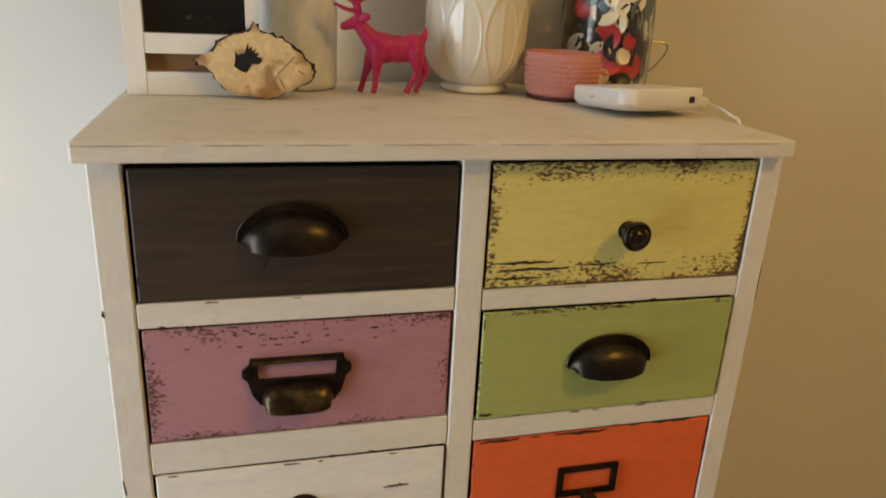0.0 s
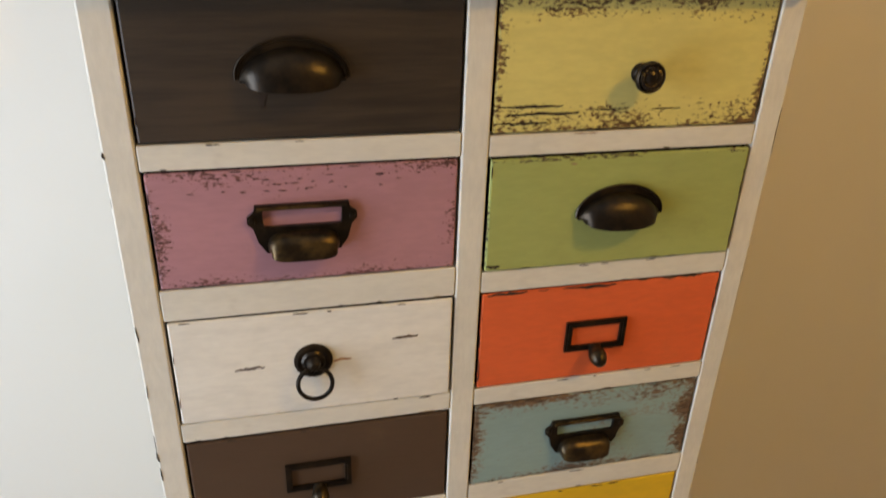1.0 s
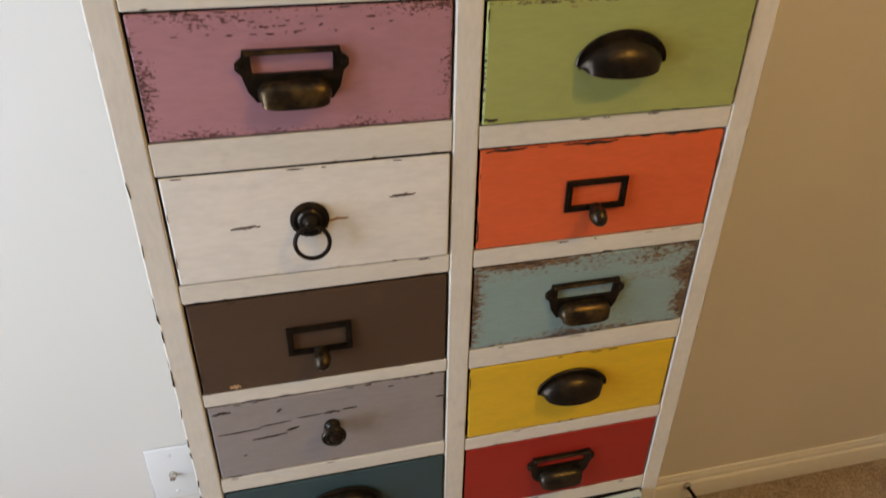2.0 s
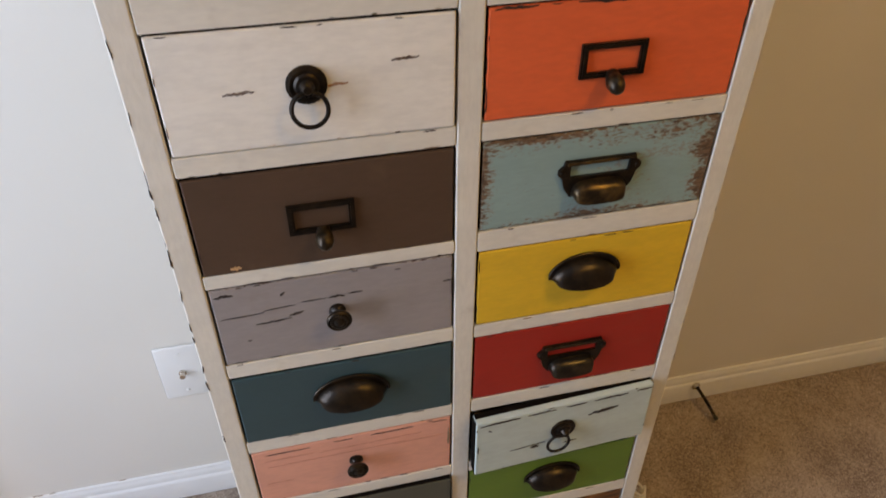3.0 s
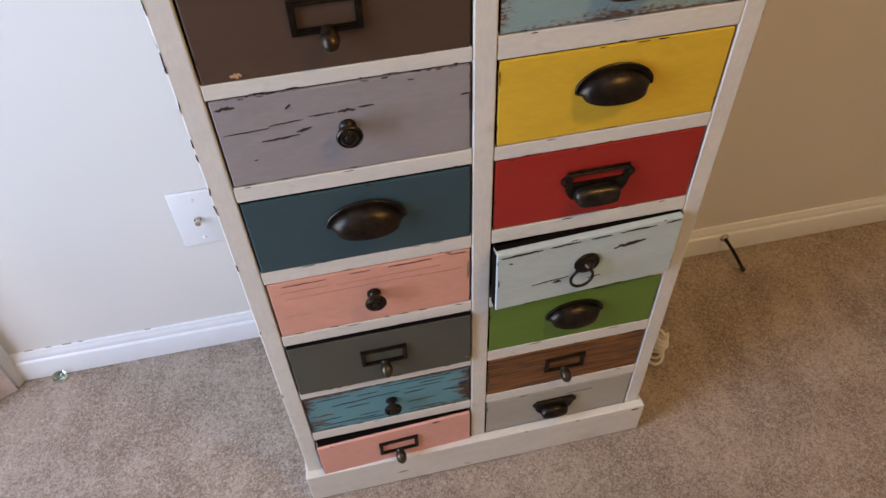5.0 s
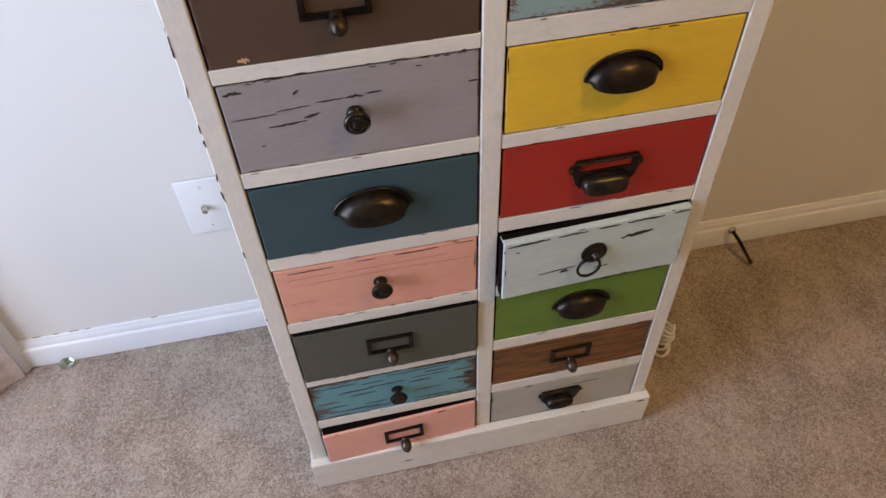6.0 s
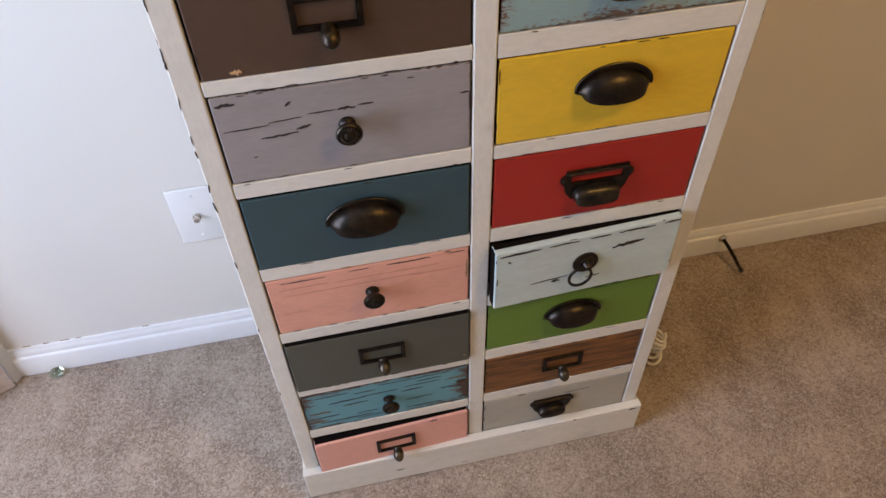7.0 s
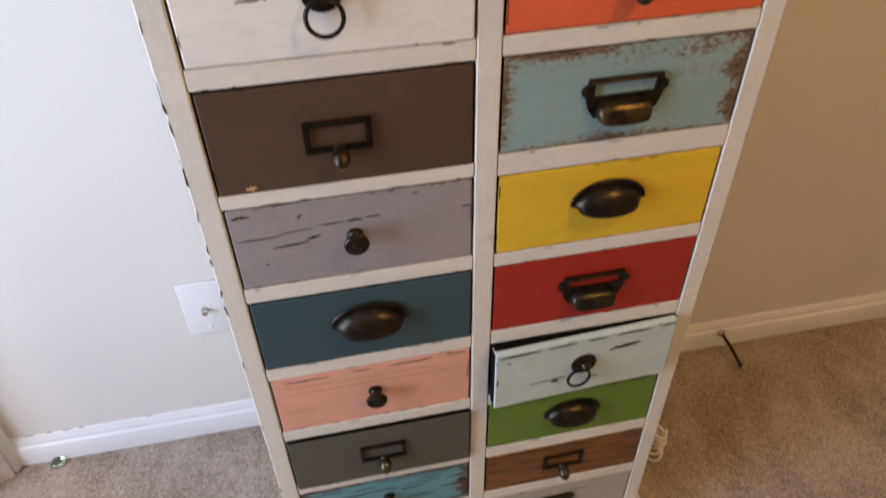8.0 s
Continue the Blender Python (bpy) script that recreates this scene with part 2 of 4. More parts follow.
floor_bm = bmesh.new()
bmesh.ops.create_grid(floor_bm, x_segments=120, y_segments=90, size=0.5, matrix=Matrix.Translation(((X0 + X1) / 2, (Y0 + Y1) / 2, 0)) @ Matrix.Diagonal((X1 - X0 + 0.2, Y1 - Y0 + 0.2, 1, 1)))
for v in floor_bm.verts:
    v.co.z = -0.0015 + 0.0015 * noise.noise(v.co * 4)
setting("floor", floor_bm, M_CARPET, "beige cut-pile wall-to-wall carpet with faint footmarks", "carpet", True)
north = setting("wall_north", box(X0 - T, X1 + T, Y1, Y1 + T, -0.05, TALL), M_WALL, "off-white painted wall behind the cabinet", "wall")
north.matrix_basis = ASKEW
setting("wall_south", box(X0 - T, X1 + T, Y0 - T, Y0, -0.05, TALL), M_WALL, "plain off-white painted wall", "wall")
setting("wall_east", box(X1, X1 + T, Y0, Y1 + 0.02, -0.05, TALL), M_WALL, "plain off-white painted wall", "wall")
west = box(X0 - T, X0, Y0, WIN[0], -0.05, TALL)
box(X0 - T, X0, WIN[1], Y1 + 0.09, -0.05, TALL, bm=west)
box(X0 - T, X0, WIN[0], WIN[1], -0.05, WIN[2], bm=west)
box(X0 - T, X0, WIN[0], WIN[1], WIN[3], TALL, bm=west)
setting("wall_west", west, M_WALL, "off-white painted wall with a window opening", "wall")
setting("ceiling", box(X0 - T, X1 + T, Y0 - T, Y1 + T, TALL, TALL + 0.1), M_CEIL, "plain white ceiling", "ceiling")

window = tagged(new("window_1"), "white framed window letting in cool daylight", "window", kind="structure")
for a, b, c, d in ((WIN[0], WIN[0] + 0.05, WIN[2], WIN[3]), (WIN[1] - 0.05, WIN[1], WIN[2], WIN[3])):
    part("window_frame", box(X0 - 0.07, X0 - 0.03, a, b, c, d, 0.004), M_TRIM, window)
for a, b in ((WIN[2], WIN[2] + 0.05), (WIN[3] - 0.05, WIN[3])):
    part("window_frame", box(X0 - 0.068, X0 - 0.032, WIN[0] + 0.05, WIN[1] - 0.05, a, b, 0.004), M_TRIM, window)
part("window_sill", box(X0 - 0.03, X0 + 0.05, WIN[0] - 0.04, WIN[1] + 0.04, WIN[2] - 0.03, WIN[2] - 0.002, 0.005), M_TRIM, window)


def baseboard(name, x0, x1):
    """A moulded skirting along the north wall."""
    prof = [(0.0, 0.0), (-0.013, 0.0), (-0.013, 0.044), (-0.0115, 0.047), (-0.0085, 0.049), (-0.0085, 0.0545), (-0.0065, 0.060), (-0.004, 0.063), (-0.004, 0.0655), (0.0, 0.0665)]
    bm = bmesh.new()
    ends = [[bm.verts.new((x, Y1 + dy, z)) for dy, z in prof] for x in (x0, x1)]
    n = len(prof)
    for i in range(n):
        bm.faces.new((ends[0][i], ends[0][(i + 1) % n], ends[1][(i + 1) % n], ends[1][i]))
    bm.faces.new(ends[0])
    bm.faces.new(ends[1][::-1])
    return setting(name, bm, M_TRIM, "white painted moulded baseboard above the carpet", "baseboard", True)


baseboard("baseboard", X0, X1).matrix_basis = ASKEW
for i, (x, ln) in enumerate(((-0.735, 0.014), (-0.70, 0.010), (-0.672, 0.016), (-0.645, 0.009), (-0.53, 0.011))):
    bm = box(x, x + ln, Y1 - 0.0012, Y1 + 0.001, 0.0661, 0.0673)
    tagged(part("trim_gap", bm, M_CHIP_TAN, m=ASKEW), "dark cracked caulk line above the baseboard", "trim", kind="structure")

# ceiling lamp with a warm bulb, out of view over the middle of the room
lamp_at = (0.95, -1.05, TALL)
fixture = thing("ceiling_lamp", lamp_at, "round flush ceiling lamp with a warm frosted glass dome", "lamp")
part("base", lathe([(0.17, -0.03), (0.175, -0.02), (0.175, 0.0)], 32), M_TRIM, fixture, smooth=True)
glow = Nodes("lit warm frosted glass")
glow.b.inputs["Emission Color"].default_value = (1.0, 0.618, 0.165, 1)
glow.b.inputs["Emission Strength"].default_value = LAMP_POWER
part("dome", lathe([(0.004, -0.115), (0.06, -0.11), (0.11, -0.09), (0.145, -0.06), (0.155, -0.031)], 32), glow.done((0.9, 0.85, 0.75), 0.4), fixture, smooth=True)

# outlet plate with a cable socket
plate = thing("cable_outlet_plate", (-0.3685, Y1 + 0.0028, 0.3150), "white plastic wall plate with one metal cable socket", "wall plate")
part("plate", box(-0.036, 0.036, -0.0055, 0, -0.057, 0.057, 0.0035, 3), M_PLASTIC, plate, smooth=True)
M_STEEL = plain("nickel steel", (0.62, 0.58, 0.52), 0.25, 1.0, 0.1, 200, 0)
lay_out = pose(0, -0.0055, 0, 90)
part("socket", lathe([(0.0062, 0), (0.0062, 0.003), (0.0046, 0.003), (0.0046, 0.011), (0.003, 0.0115)], 12, m=lay_out), M_STEEL, plate, "nickel threaded cable socket", True)
for z in (-0.0415, 0.0415):
    part("screw", lathe([(0.0034, 0), (0.003, 0.0012), (0.001, 0.0016)], 12, m=pose(0, -0.0055, z, 90)), M_PLASTIC, plate, smooth=True)

# door stop of dark spring wire on the baseboard
stop = thing("spring_door_stop", (0.5915, Y1 - 0.0180, 0.0425), "dark bronze spring door stop drooping from the baseboard", "door stop")
part("base", lathe([(0.009, 0), (0.009, 0.003), (0.005, 0.007)], 16, m=pose(0, 0, 0, 90)), M_STEEL, stop, "small bright metal mounting cup", True)
coil = []
for i in range(22 * 10 + 1):
    s = i / 220
    a = 2 * math.pi * 22 * s
    coil.append((0.016 * s + 0.0028 * math.cos(a), -0.006 - 0.056 * s, -0.030 * s**1.3 + 0.0028 * math.sin(a)))
part("spring", tube(coil, 0.0011, 5), M_BRONZE, stop, smooth=True)
part("tip", lathe([(0.0034, 0), (0.0042, 0.002), (0.0042, 0.007), (0.003, 0.009)], 14, m=pose(0.016, -0.060, -0.029, 118, 0, 15)), plain("black rubber", (0.02, 0.02, 0.02), 0.6), stop, "black rubber tip", True)

# glass pebble at the baseboard
pebble_bm = bmesh.new()
bmesh.ops.create_icosphere(pebble_bm, subdivisions=3, radius=1, matrix=Matrix.Translation((-0.698, 0.3225, 0.0065)) @ Matrix.Diagonal((0.0125, 0.011, 0.0075, 1)))
tagged(part("glass_pebble", pebble_bm, glass("green glass", (0.72, 0.88, 0.76), 0.03), smooth=True), "flat pale green glass pebble on the carpet", "pebble")

thread = [(-0.612 + 0.004 * i, 0.310 - 0.001 * i + 0.003 * math.sin(i * 0.9), 0.0022 + 0.0012 * math.sin(i * 1.3)) for i in range(8)]
tagged(part("thread", tube(thread, 0.0009, 6), plain("pale brown thread", (0.42, 0.27, 0.19), 0.8), smooth=True), "short loose brown thread lying on the carpet", "thread")

# unidentified pale-edged panel with a curved mottled face, standing by the wall
M_PALE = plain("pale brushed frame", (0.60, 0.58, 0.54), 0.4, 0.0, 0.06, 60)
panel = thing("floor_panel", (-0.767, 0.3310, 0), "low panel with a pale post and curved mottled beige face", "screen")
felt = Nodes("mottled beige felt")
blot = felt.noise(34, detail=4, rough=0.65)
felt.bump(felt.noise(500, detail=3), 0.4, 0.001)
M_FELT = felt.done(felt.mix(felt.step(blot, 0.38, 0.66), (0.60, 0.50, 0.43), (0.46, 0.35, 0.29)), 0.9, 0.0, 0.1)
part("post", box(-0.006, 0.006, -0.011, 0.011, 0.0, 0.62, 0.0025), M_PALE, panel, "pale brushed upright post", m=pose(0, 0, 0, 0, 0, -32), smooth=True)
face_bm = bmesh.new()
plan = []
for i in range(19):
    a = radians(20 + 75 * i / 18)
    plan.append((0.0725 - 0.0850 * math.sin(a) * 1.0 - 0.05 + 0.0040, -0.0085 - 0.058 * (1 - math.cos(a)) ** 0.75))
sheet = []
for (x, y), (nx, ny) in zip(plan, [(b[0] - a[0], b[1] - a[1]) for a, b in zip(plan[:1] + plan, plan[1:] + plan[-1:])]):
    ln = math.hypot(nx, ny) or 1.0
    off = (-ny / ln * 0.004, nx / ln * 0.004)
    sheet.append([face_bm.verts.new((x + k * off[0], y + k * off[1], z)) for k, z in ((0, 0.003), (0, 0.60), (1, 0.60), (1, 0.003))])
for a, b in zip(sheet, sheet[1:]):
    for k in range(4):
        face_bm.faces.new((a[k], a[(k + 1) % 4], b[(k + 1) % 4], b[k]))
face_bm.faces.new(sheet[0])
face_bm.faces.new(sheet[-1][::-1])
part("face", face_bm, M_FELT, panel, "curved mottled beige face", True)

# coil of white cord beside the cabinet
cord = []
for i in range(6 * 28 + 1):
    k, a = i / 28, 2 * math.pi * i / 28
    r = 0.015 + 0.002 * math.sin(1.7 * k + 1)
    cord.append((0.3560 + r * math.cos(a) * 0.8, 0.108 + r * math.sin(a), 0.006 + 0.0125 * k + 0.006 * math.sin(a + k)))
tagged(part("cord_coil", tube(cord, 0.0026, 8), plain("white cord", (0.72, 0.68, 0.6), 0.45, 0, 0.05, 80), smooth=True), "coiled white cord lying on carpet beside the cabinet", "cord")

# ---------------------------------------------------------------- cabinet
HALF_L, HALF_R, GAP, IN = 0.2672, 0.2672, 0.0110, 0.2452  # outer half widths, half of the middle post, opening's outer edge
TOP_Z, BACK, HEAD, FOOT = 1.2545, 0.300, 1.2402, 0.0745  # top, depth, underside of the top board, top of the plinth
# top and bottom of each opening: the two columns differ a little
ROWS = {
    "L": [(1.2398, 1.1361), (1.1168, 1.0204), (0.9934, 0.8919), (0.8731, 0.7685), (0.7534, 0.6533), (0.6343, 0.5301), (0.5104, 0.4126), (0.3939, 0.2885), (0.2709, 0.1787), (0.1590, 0.0621)],
    "R": [(1.2398, 1.1326), (1.1151, 1.0134), (0.9930, 0.8919), (0.8736, 0.7748), (0.7507, 0.6502), (0.6328, 0.5308), (0.5100, 0.4130), (0.3925, 0.2945), (0.2727, 0.1820), (0.1615, 0.0621)],
}

cabinet = thing("drawer_cabinet", (0, 0, 0), "tall cream cabinet of twenty mismatched painted drawers, distressed", "cabinet")


def post(x0, x1, material):
    mid, zmid, hz = (x0 + x1) / 2, (HEAD - 0.0004 + 0.03) / 2, (HEAD - 0.0004 - 0.03) / 2
    return part("post", box(x0 - mid, x1 - mid, 0, 0.022, -hz, hz, 0.0016), material, cabinet, m=pose(mid, 0, zmid))


left_post = post(-HALF_L, -IN, M_POST_L)
post(-GAP, GAP, M_FRAME_UP)
post(IN, HALF_R, M_POST_R)
for x0, x1, column in ((-IN, -GAP, "L"), (GAP, IN, "R")):
    for (t0, b0), (t1, b1) in zip(ROWS[column], ROWS[column][1:]):
        zm = (b0 + t1) / 2
        part("rail", box(x0 + 0.0004, x1 - 0.0004, 0.0004, 0.022, t1 - zm, b0 - zm, 0.0012), M_FRAME, cabinet, m=pose(0, 0, zm))
    for t0, b0 in ROWS[column]:
        part("shelf", box(min(x0, x1) + 0.003, max(x0, x1) - 0.003, 0.023, BACK - 0.009, b0 - 0.014, b0 - 0.004), M_INSIDE, cabinet)
part("bottom_rail", box(-IN, IN, 0.0004, 0.022, 0.010, ROWS["L"][9][1], 0.001), M_FRAME, cabinet)
for a, b in ((-HALF_L + 0.002, -HALF_L + 0.015), (HALF_R - 0.015, HALF_R - 0.0005)):
    part("side_panel", box(a, b, 0.0225, BACK - 0.008, 0.006, HEAD - 0.0004), M_FRAME, cabinet)
part("back_panel", box(-HALF_L + 0.006, HALF_R - 0.006, BACK - 0.0075, BACK, 0.006, HEAD - 0.0004), M_INSIDE, cabinet)
part("divider", box(-0.0075, 0.0075, 0.023, BACK - 0.009, 0.03, HEAD - 0.0006), M_INSIDE, cabinet)
top_bm = box(-0.2735, 0.2650, -0.0135, BACK + 0.030, HEAD, TOP_Z, 0.0022)
part("top_board", top_bm, M_TOP, cabinet, "weathered cream top board with brownish stains")
M_RUB = plain("rubbed brown paint edge", (0.34, 0.25, 0.165), 0.6, 0, 0.3, 120)
M_PLINTH = paint("cream plinth paint", CREAM, dirt=0.25, seed=9.0)
PL = FOOT / 2
plinth = part("plinth_front", box(-0.2715, 0.2735, -0.0135, 0.0, -PL + 0.0005, PL, 0.0018), M_PLINTH, cabinet, m=pose(0, 0, PL))
for a, b in ((-0.2710, -HALF_L - 0.0002), (HALF_R + 0.0002, 0.2730)):
    part("plinth_side", box(a, b, 0.0003, BACK - 0.01, 0.001, FOOT - 0.001, 0.0008), M_FRAME, cabinet)


def jagged(length, height, seed, n=11):
    """A long flake of lost paint: ragged outline of (x, z) pairs."""
    r = random.Random(seed)
    up, down = [], []
    for i in range(n + 1):
        s = i / n
        w = height * (0.25 + 0.75 * math.sin(math.pi * min(max(s, 0.04), 0.96)) * r.uniform(0.45, 1.1))
        lean = height * 0.5 * r.uniform(-0.5, 0.5)
        x = (s - 0.5) * length + (r.uniform(-0.3, 0.3) * length / n if 0 < i < n else 0)
        up.append((x, lean + w / 2))
        down.append((x, lean - w / 2))
    return down + up[::-1]


def chip(owner, x, z, length, height, seed, material=None, tilt=0.0):
    part("paint_chip", slab(jagged(length, height, seed), -0.00045, 0.0003), material or M_CHIP, owner, m=pose(x, 0, z, 0, -tilt, 0))


def cup_shell(bm, a, b, d, base, nu=26, nv=10, wall=0.0015, taper=0.2, boxy=0.9, flank=0.42, square=1.0):
    """A bin cup: half round at the wall, swelling outward, open below."""
    def sheet(k):
        rows = []
        for j in range(nv + 1):
            q = math.pi / 2 * j / nv
            rows.append([])
            for i in range(nu + 1):
                u = math.pi * i / nu
                # from the wall's half ellipse (q = 0) to the front lip (q = 90 degrees)
                cu, su = math.copysign(abs(math.cos(u)) ** square, math.cos(u)), max(math.sin(u), 0.0) ** square
                x = (a - k) * cu * (1 - taper * math.sin(q) ** 2)
                z = (b - k) * su * max(math.cos(q), 0.0) ** boxy - 0.0035 * math.sin(q) * math.sin(u)
                y = -0.0012 - (d - k) * math.sin(q) ** boxy * max(math.sin(u), 0.0) ** flank
                rows[-1].append(bm.verts.new((x, y, base + z)))
        return rows
    out, inn = sheet(0.0), sheet(wall)
    for g in (out, inn):
        for j in range(nv):
            for i in range(nu):
                bm.faces.new((g[j][i], g[j][i + 1], g[j + 1][i + 1], g[j + 1][i]))
    for i in range(nu):
        bm.faces.new((out[nv][i], out[nv][i + 1], inn[nv][i + 1], inn[nv][i]))
    bmesh.ops.remove_doubles(bm, verts=bm.verts, dist=0.00005)
    return bm


def cup_pull(owner, x=0.0, z=-0.004, k=1.0):
    """Half-round bin pull with a flat flange."""
    bm = bmesh.new()
    cup_shell(bm, 0.0368, 0.0240, 0.0195, -0.0012, taper=0.12, boxy=0.85, flank=0.62)
    ring, hole = [], []
    for i in range(41):
        u = 0.06 + (math.pi - 0.12) * i / 40
        close = max(0.0, abs(i - 20) / 20 - 0.72) / 0.28
        ring.append(((0.0402 - 0.0016 * close**2) * math.cos(u), 0.029 * math.sin(u)))
        hole.append((0.0362 * math.cos(u), 0.0230 * math.sin(u) - 0.0010 * close))
    tube([(px, -0.0024, pz) for px, pz in ring], 0.0011, 6, bm)
    for i in range(len(ring) - 1):
        o = [bm.verts.new((*p[:1], y, p[1])) for p in (ring[i], ring[i + 1], hole[i + 1], hole[i]) for y in (-0.0022, 0.0)]
        for f in ((0, 2, 4, 6), (1, 3, 2, 0), (5, 7, 6, 4), (7, 5, 3, 1)):
            bm.faces.new([o[n] for n in f])
    bmesh.ops.remove_doubles(bm, verts=bm.verts, dist=0.00003)
    return part("cup_pull", bm, M_BRONZE, owner, "dark bronze half-round cup pull", True, pose(x, 0, z) @ Matrix.Scale(k, 4))


def label_cup_pull(owner, x=0.0, z=0.0, k=1.0, window=0.0135, cup=M_BRASS, square=0.55):
    """Card frame with ears above a small cup grip."""
    bm = bmesh.new()
    zb = 0.0158 - window  # window's lower edge
    outer = [(-0.0350, 0.0200), (0.0350, 0.0200), (0.0360, 0.0150), (0.0410, 0.0110), (0.0412, 0.0060), (0.0370, 0.0015), (0.0340, -0.0100), (0.0280, -0.0190), (-0.0280, -0.0190), (-0.0340, -0.0100), (-0.0370, 0.0015), (-0.0412, 0.0060), (-0.0410, 0.0110), (-0.0360, 0.0150)]
    inner = [(-0.0292, 0.0158), (0.0292, 0.0158), (0.0296, 0.0140), (0.0296, 0.0110), (0.0294, 0.0060), (0.0290, 0.0030), (0.0285, zb), (0.0265, zb), (-0.0265, zb), (-0.0285, zb), (-0.0290, 0.0030), (-0.0294, 0.0060), (-0.0296, 0.0110), (-0.0296, 0.0140)]
    ring_slab(outer, inner, -0.0032, 0.0, bm)
    for s in (-1, 1):
        lathe([(0.0026, 0), (0.0022, 0.0012), (0.001, 0.0016)], 10, bm, pose(s * 0.0375, -0.003, 0.0085, 90))
    body = part("label_pull", bm, M_BRONZE, owner, "dark bronze card frame with a worn brass cup grip", True, pose(x, 0, z) @ Matrix.Scale(k, 4))
    bm = bmesh.new()
    tube([(-0.0335, -0.0030, 0.0180), (0.0335, -0.0030, 0.0180)], 0.0016, 8, bm)
    cup_shell(bm, 0.0272, 0.0165, 0.0145, -0.0178, taper=0.08, boxy=0.6, flank=0.30, square=square)
    grip = part("cup_grip", bm, cup, owner, "worn metal cup grip", True, pose(x, -0.0018, z) @ Matrix.Scale(k, 4))
    return body, grip


def label_knob(owner, x=0.0, z=0.0, metal=None):
    """Rectangular card frame with a drop-shaped knob at its foot."""
    bm = bmesh.new()
    rect = lambda a, b: [(-a, b), (a, b), (a, -b), (-a, -b)]  # noqa: E731
    ring_slab(rect(0.0295, 0.0155), rect(0.0238, 0.0102), -0.0028, 0.0, bm)
    ring_slab(rect(0.0277, 0.0138), rect(0.0257, 0.0120), -0.0036, -0.0027, bm)
    part("label_frame", bm, M_BRONZE, owner, "dark bronze card frame", True, pose(x, 0, z))
    bm = lathe([(0.0060, -0.001), (0.0064, 0.001), (0.0060, 0.0025), (0.0071, 0.0050), (0.0080, 0.0085), (0.0080, 0.0115), (0.0069, 0.0160), (0.0046, 0.0195), (0.0006, 0.0215)], 22, m=pose(x, -0.002, z - 0.0135, 112))
    part("knob", bm, metal or M_BRASS, owner, "drop-shaped antique brass knob", True)


def round_knob(owner, x=0.0, z=0.0):
    """Turned knob: rosette, waist and a disc with a fluted ring round its button."""
    prof = [(0.0082, 0), (0.0082, 0.0015), (0.0060, 0.003), (0.0046, 0.005), (0.0044, 0.008), (0.0066, 0.0105), (0.0112, 0.0128), (0.0124, 0.0150), (0.0122, 0.0170), (0.0108, 0.0184), (0.0096, 0.0176), (0.0090, 0.0188), (0.0066, 0.0196), (0.0056, 0.0186), (0.0030, 0.0204), (0.0006, 0.0208)]
    bm, seg, out = bmesh.new(), 40, pose(x, 0, z, 90)
    rings = []
    for j, (r, h) in enumerate(prof):
        flute = 0.0007 if j in (10, 11, 12) else 0.0
        rings.append([bm.verts.new(out @ Vector((r * math.cos(a), r * math.sin(a), h - (flute if k % 2 else 0.0)))) for k, a in enumerate(2 * math.pi * i / seg for i in range(seg))])
    for a, b in zip(rings, rings[1:]):
        for i in range(seg):
            bm.faces.new((a[i], a[(i + 1) % seg], b[(i + 1) % seg], b[i]))
    bm.faces.new(rings[0][::-1])
    bm.faces.new(rings[-1])
    part("round_knob", bm, M_BRONZE, owner, "dark bronze ringed round knob", True, angle=25)


def ring_pull(owner, x=0.0, z=0.0, swing=8.0, aside=0.0):
    bm = bmesh.new()
    seg = 48
    prof = [(0.0162, 0.0), (0.0162, 0.0016), (0.0135, 0.0028), (0.0105, 0.0024), (0.0085, 0.0042), (0.0060, 0.0050), (0.0048, 0.0090), (0.0032, 0.0112), (0.0006, 0.0116)]
    turn_out = pose(0, 0, 0, 90)
    rings = [[bm.verts.new(turn_out @ Vector(((r - (0.0006 if i % 2 and 1 <= j <= 3 else 0)) * math.cos(2 * math.pi * i / seg), (r - (0.0006 if i % 2 and 1 <= j <= 3 else 0)) * math.sin(2 * math.pi * i / seg), h))) for i in range(seg)] for j, (r, h) in enumerate(prof)]
    for a, b in zip(rings, rings[1:]):
        for i in range(seg):
            bm.faces.new((a[i], a[(i + 1) % seg], b[(i + 1) % seg], b[i]))
    bm.faces.new(rings[-1])
    part("rosette", bm, M_BRONZE, owner, "dark bronze ridged rosette", True, pose(x, 0, z), 30)
    loop = [(0.0142 * math.cos(a), 0, -0.0156 + 0.0142 * math.sin(a)) for a in (2 * math.pi * i / 40 for i in range(40))]
    part("ring", tube(loop, 0.0019, 8, closed=True), M_BRONZE, owner, "dark bronze hanging ring", True, pose(x, -0.0085, z - 0.001, -swing, aside))


for px, pz, ln, th, mt in ((-0.125, -0.006, 0.014, 0.0022, M_CHIP), (0.16, 0.0352, 0.006, 0.002, M_CHIP), (0.258, 0.0310, 0.012, 0.004, M_CHIP), (0.075, 0.0352, 0.007, 0.0014, M_CHIP), (-0.02, -0.0255, 0.01, 0.0014, M_CHIP_TAN)):
    part("paint_chip", slab(jagged(ln, th, int(900 + px * 1000)), -0.00045, 0.0003), mt, plinth, m=pose(px, -0.0135, pz))
rub = random.Random(12)
board = next(o for o in cabinet.children if o.name == "top_board")
xe = -0.272
while xe < 0.25:
    ln = rub.uniform(0.03, 0.09)
    part("rubbed_edge", slab(jagged(ln, 0.0007, rub.random(), 16), -0.0004, 0.0006), M_RUB, board, m=pose(min(xe + ln / 2, 0.22), -0.0135, TOP_Z - 0.0026))
    xe += ln + rub.uniform(0.002, 0.03)
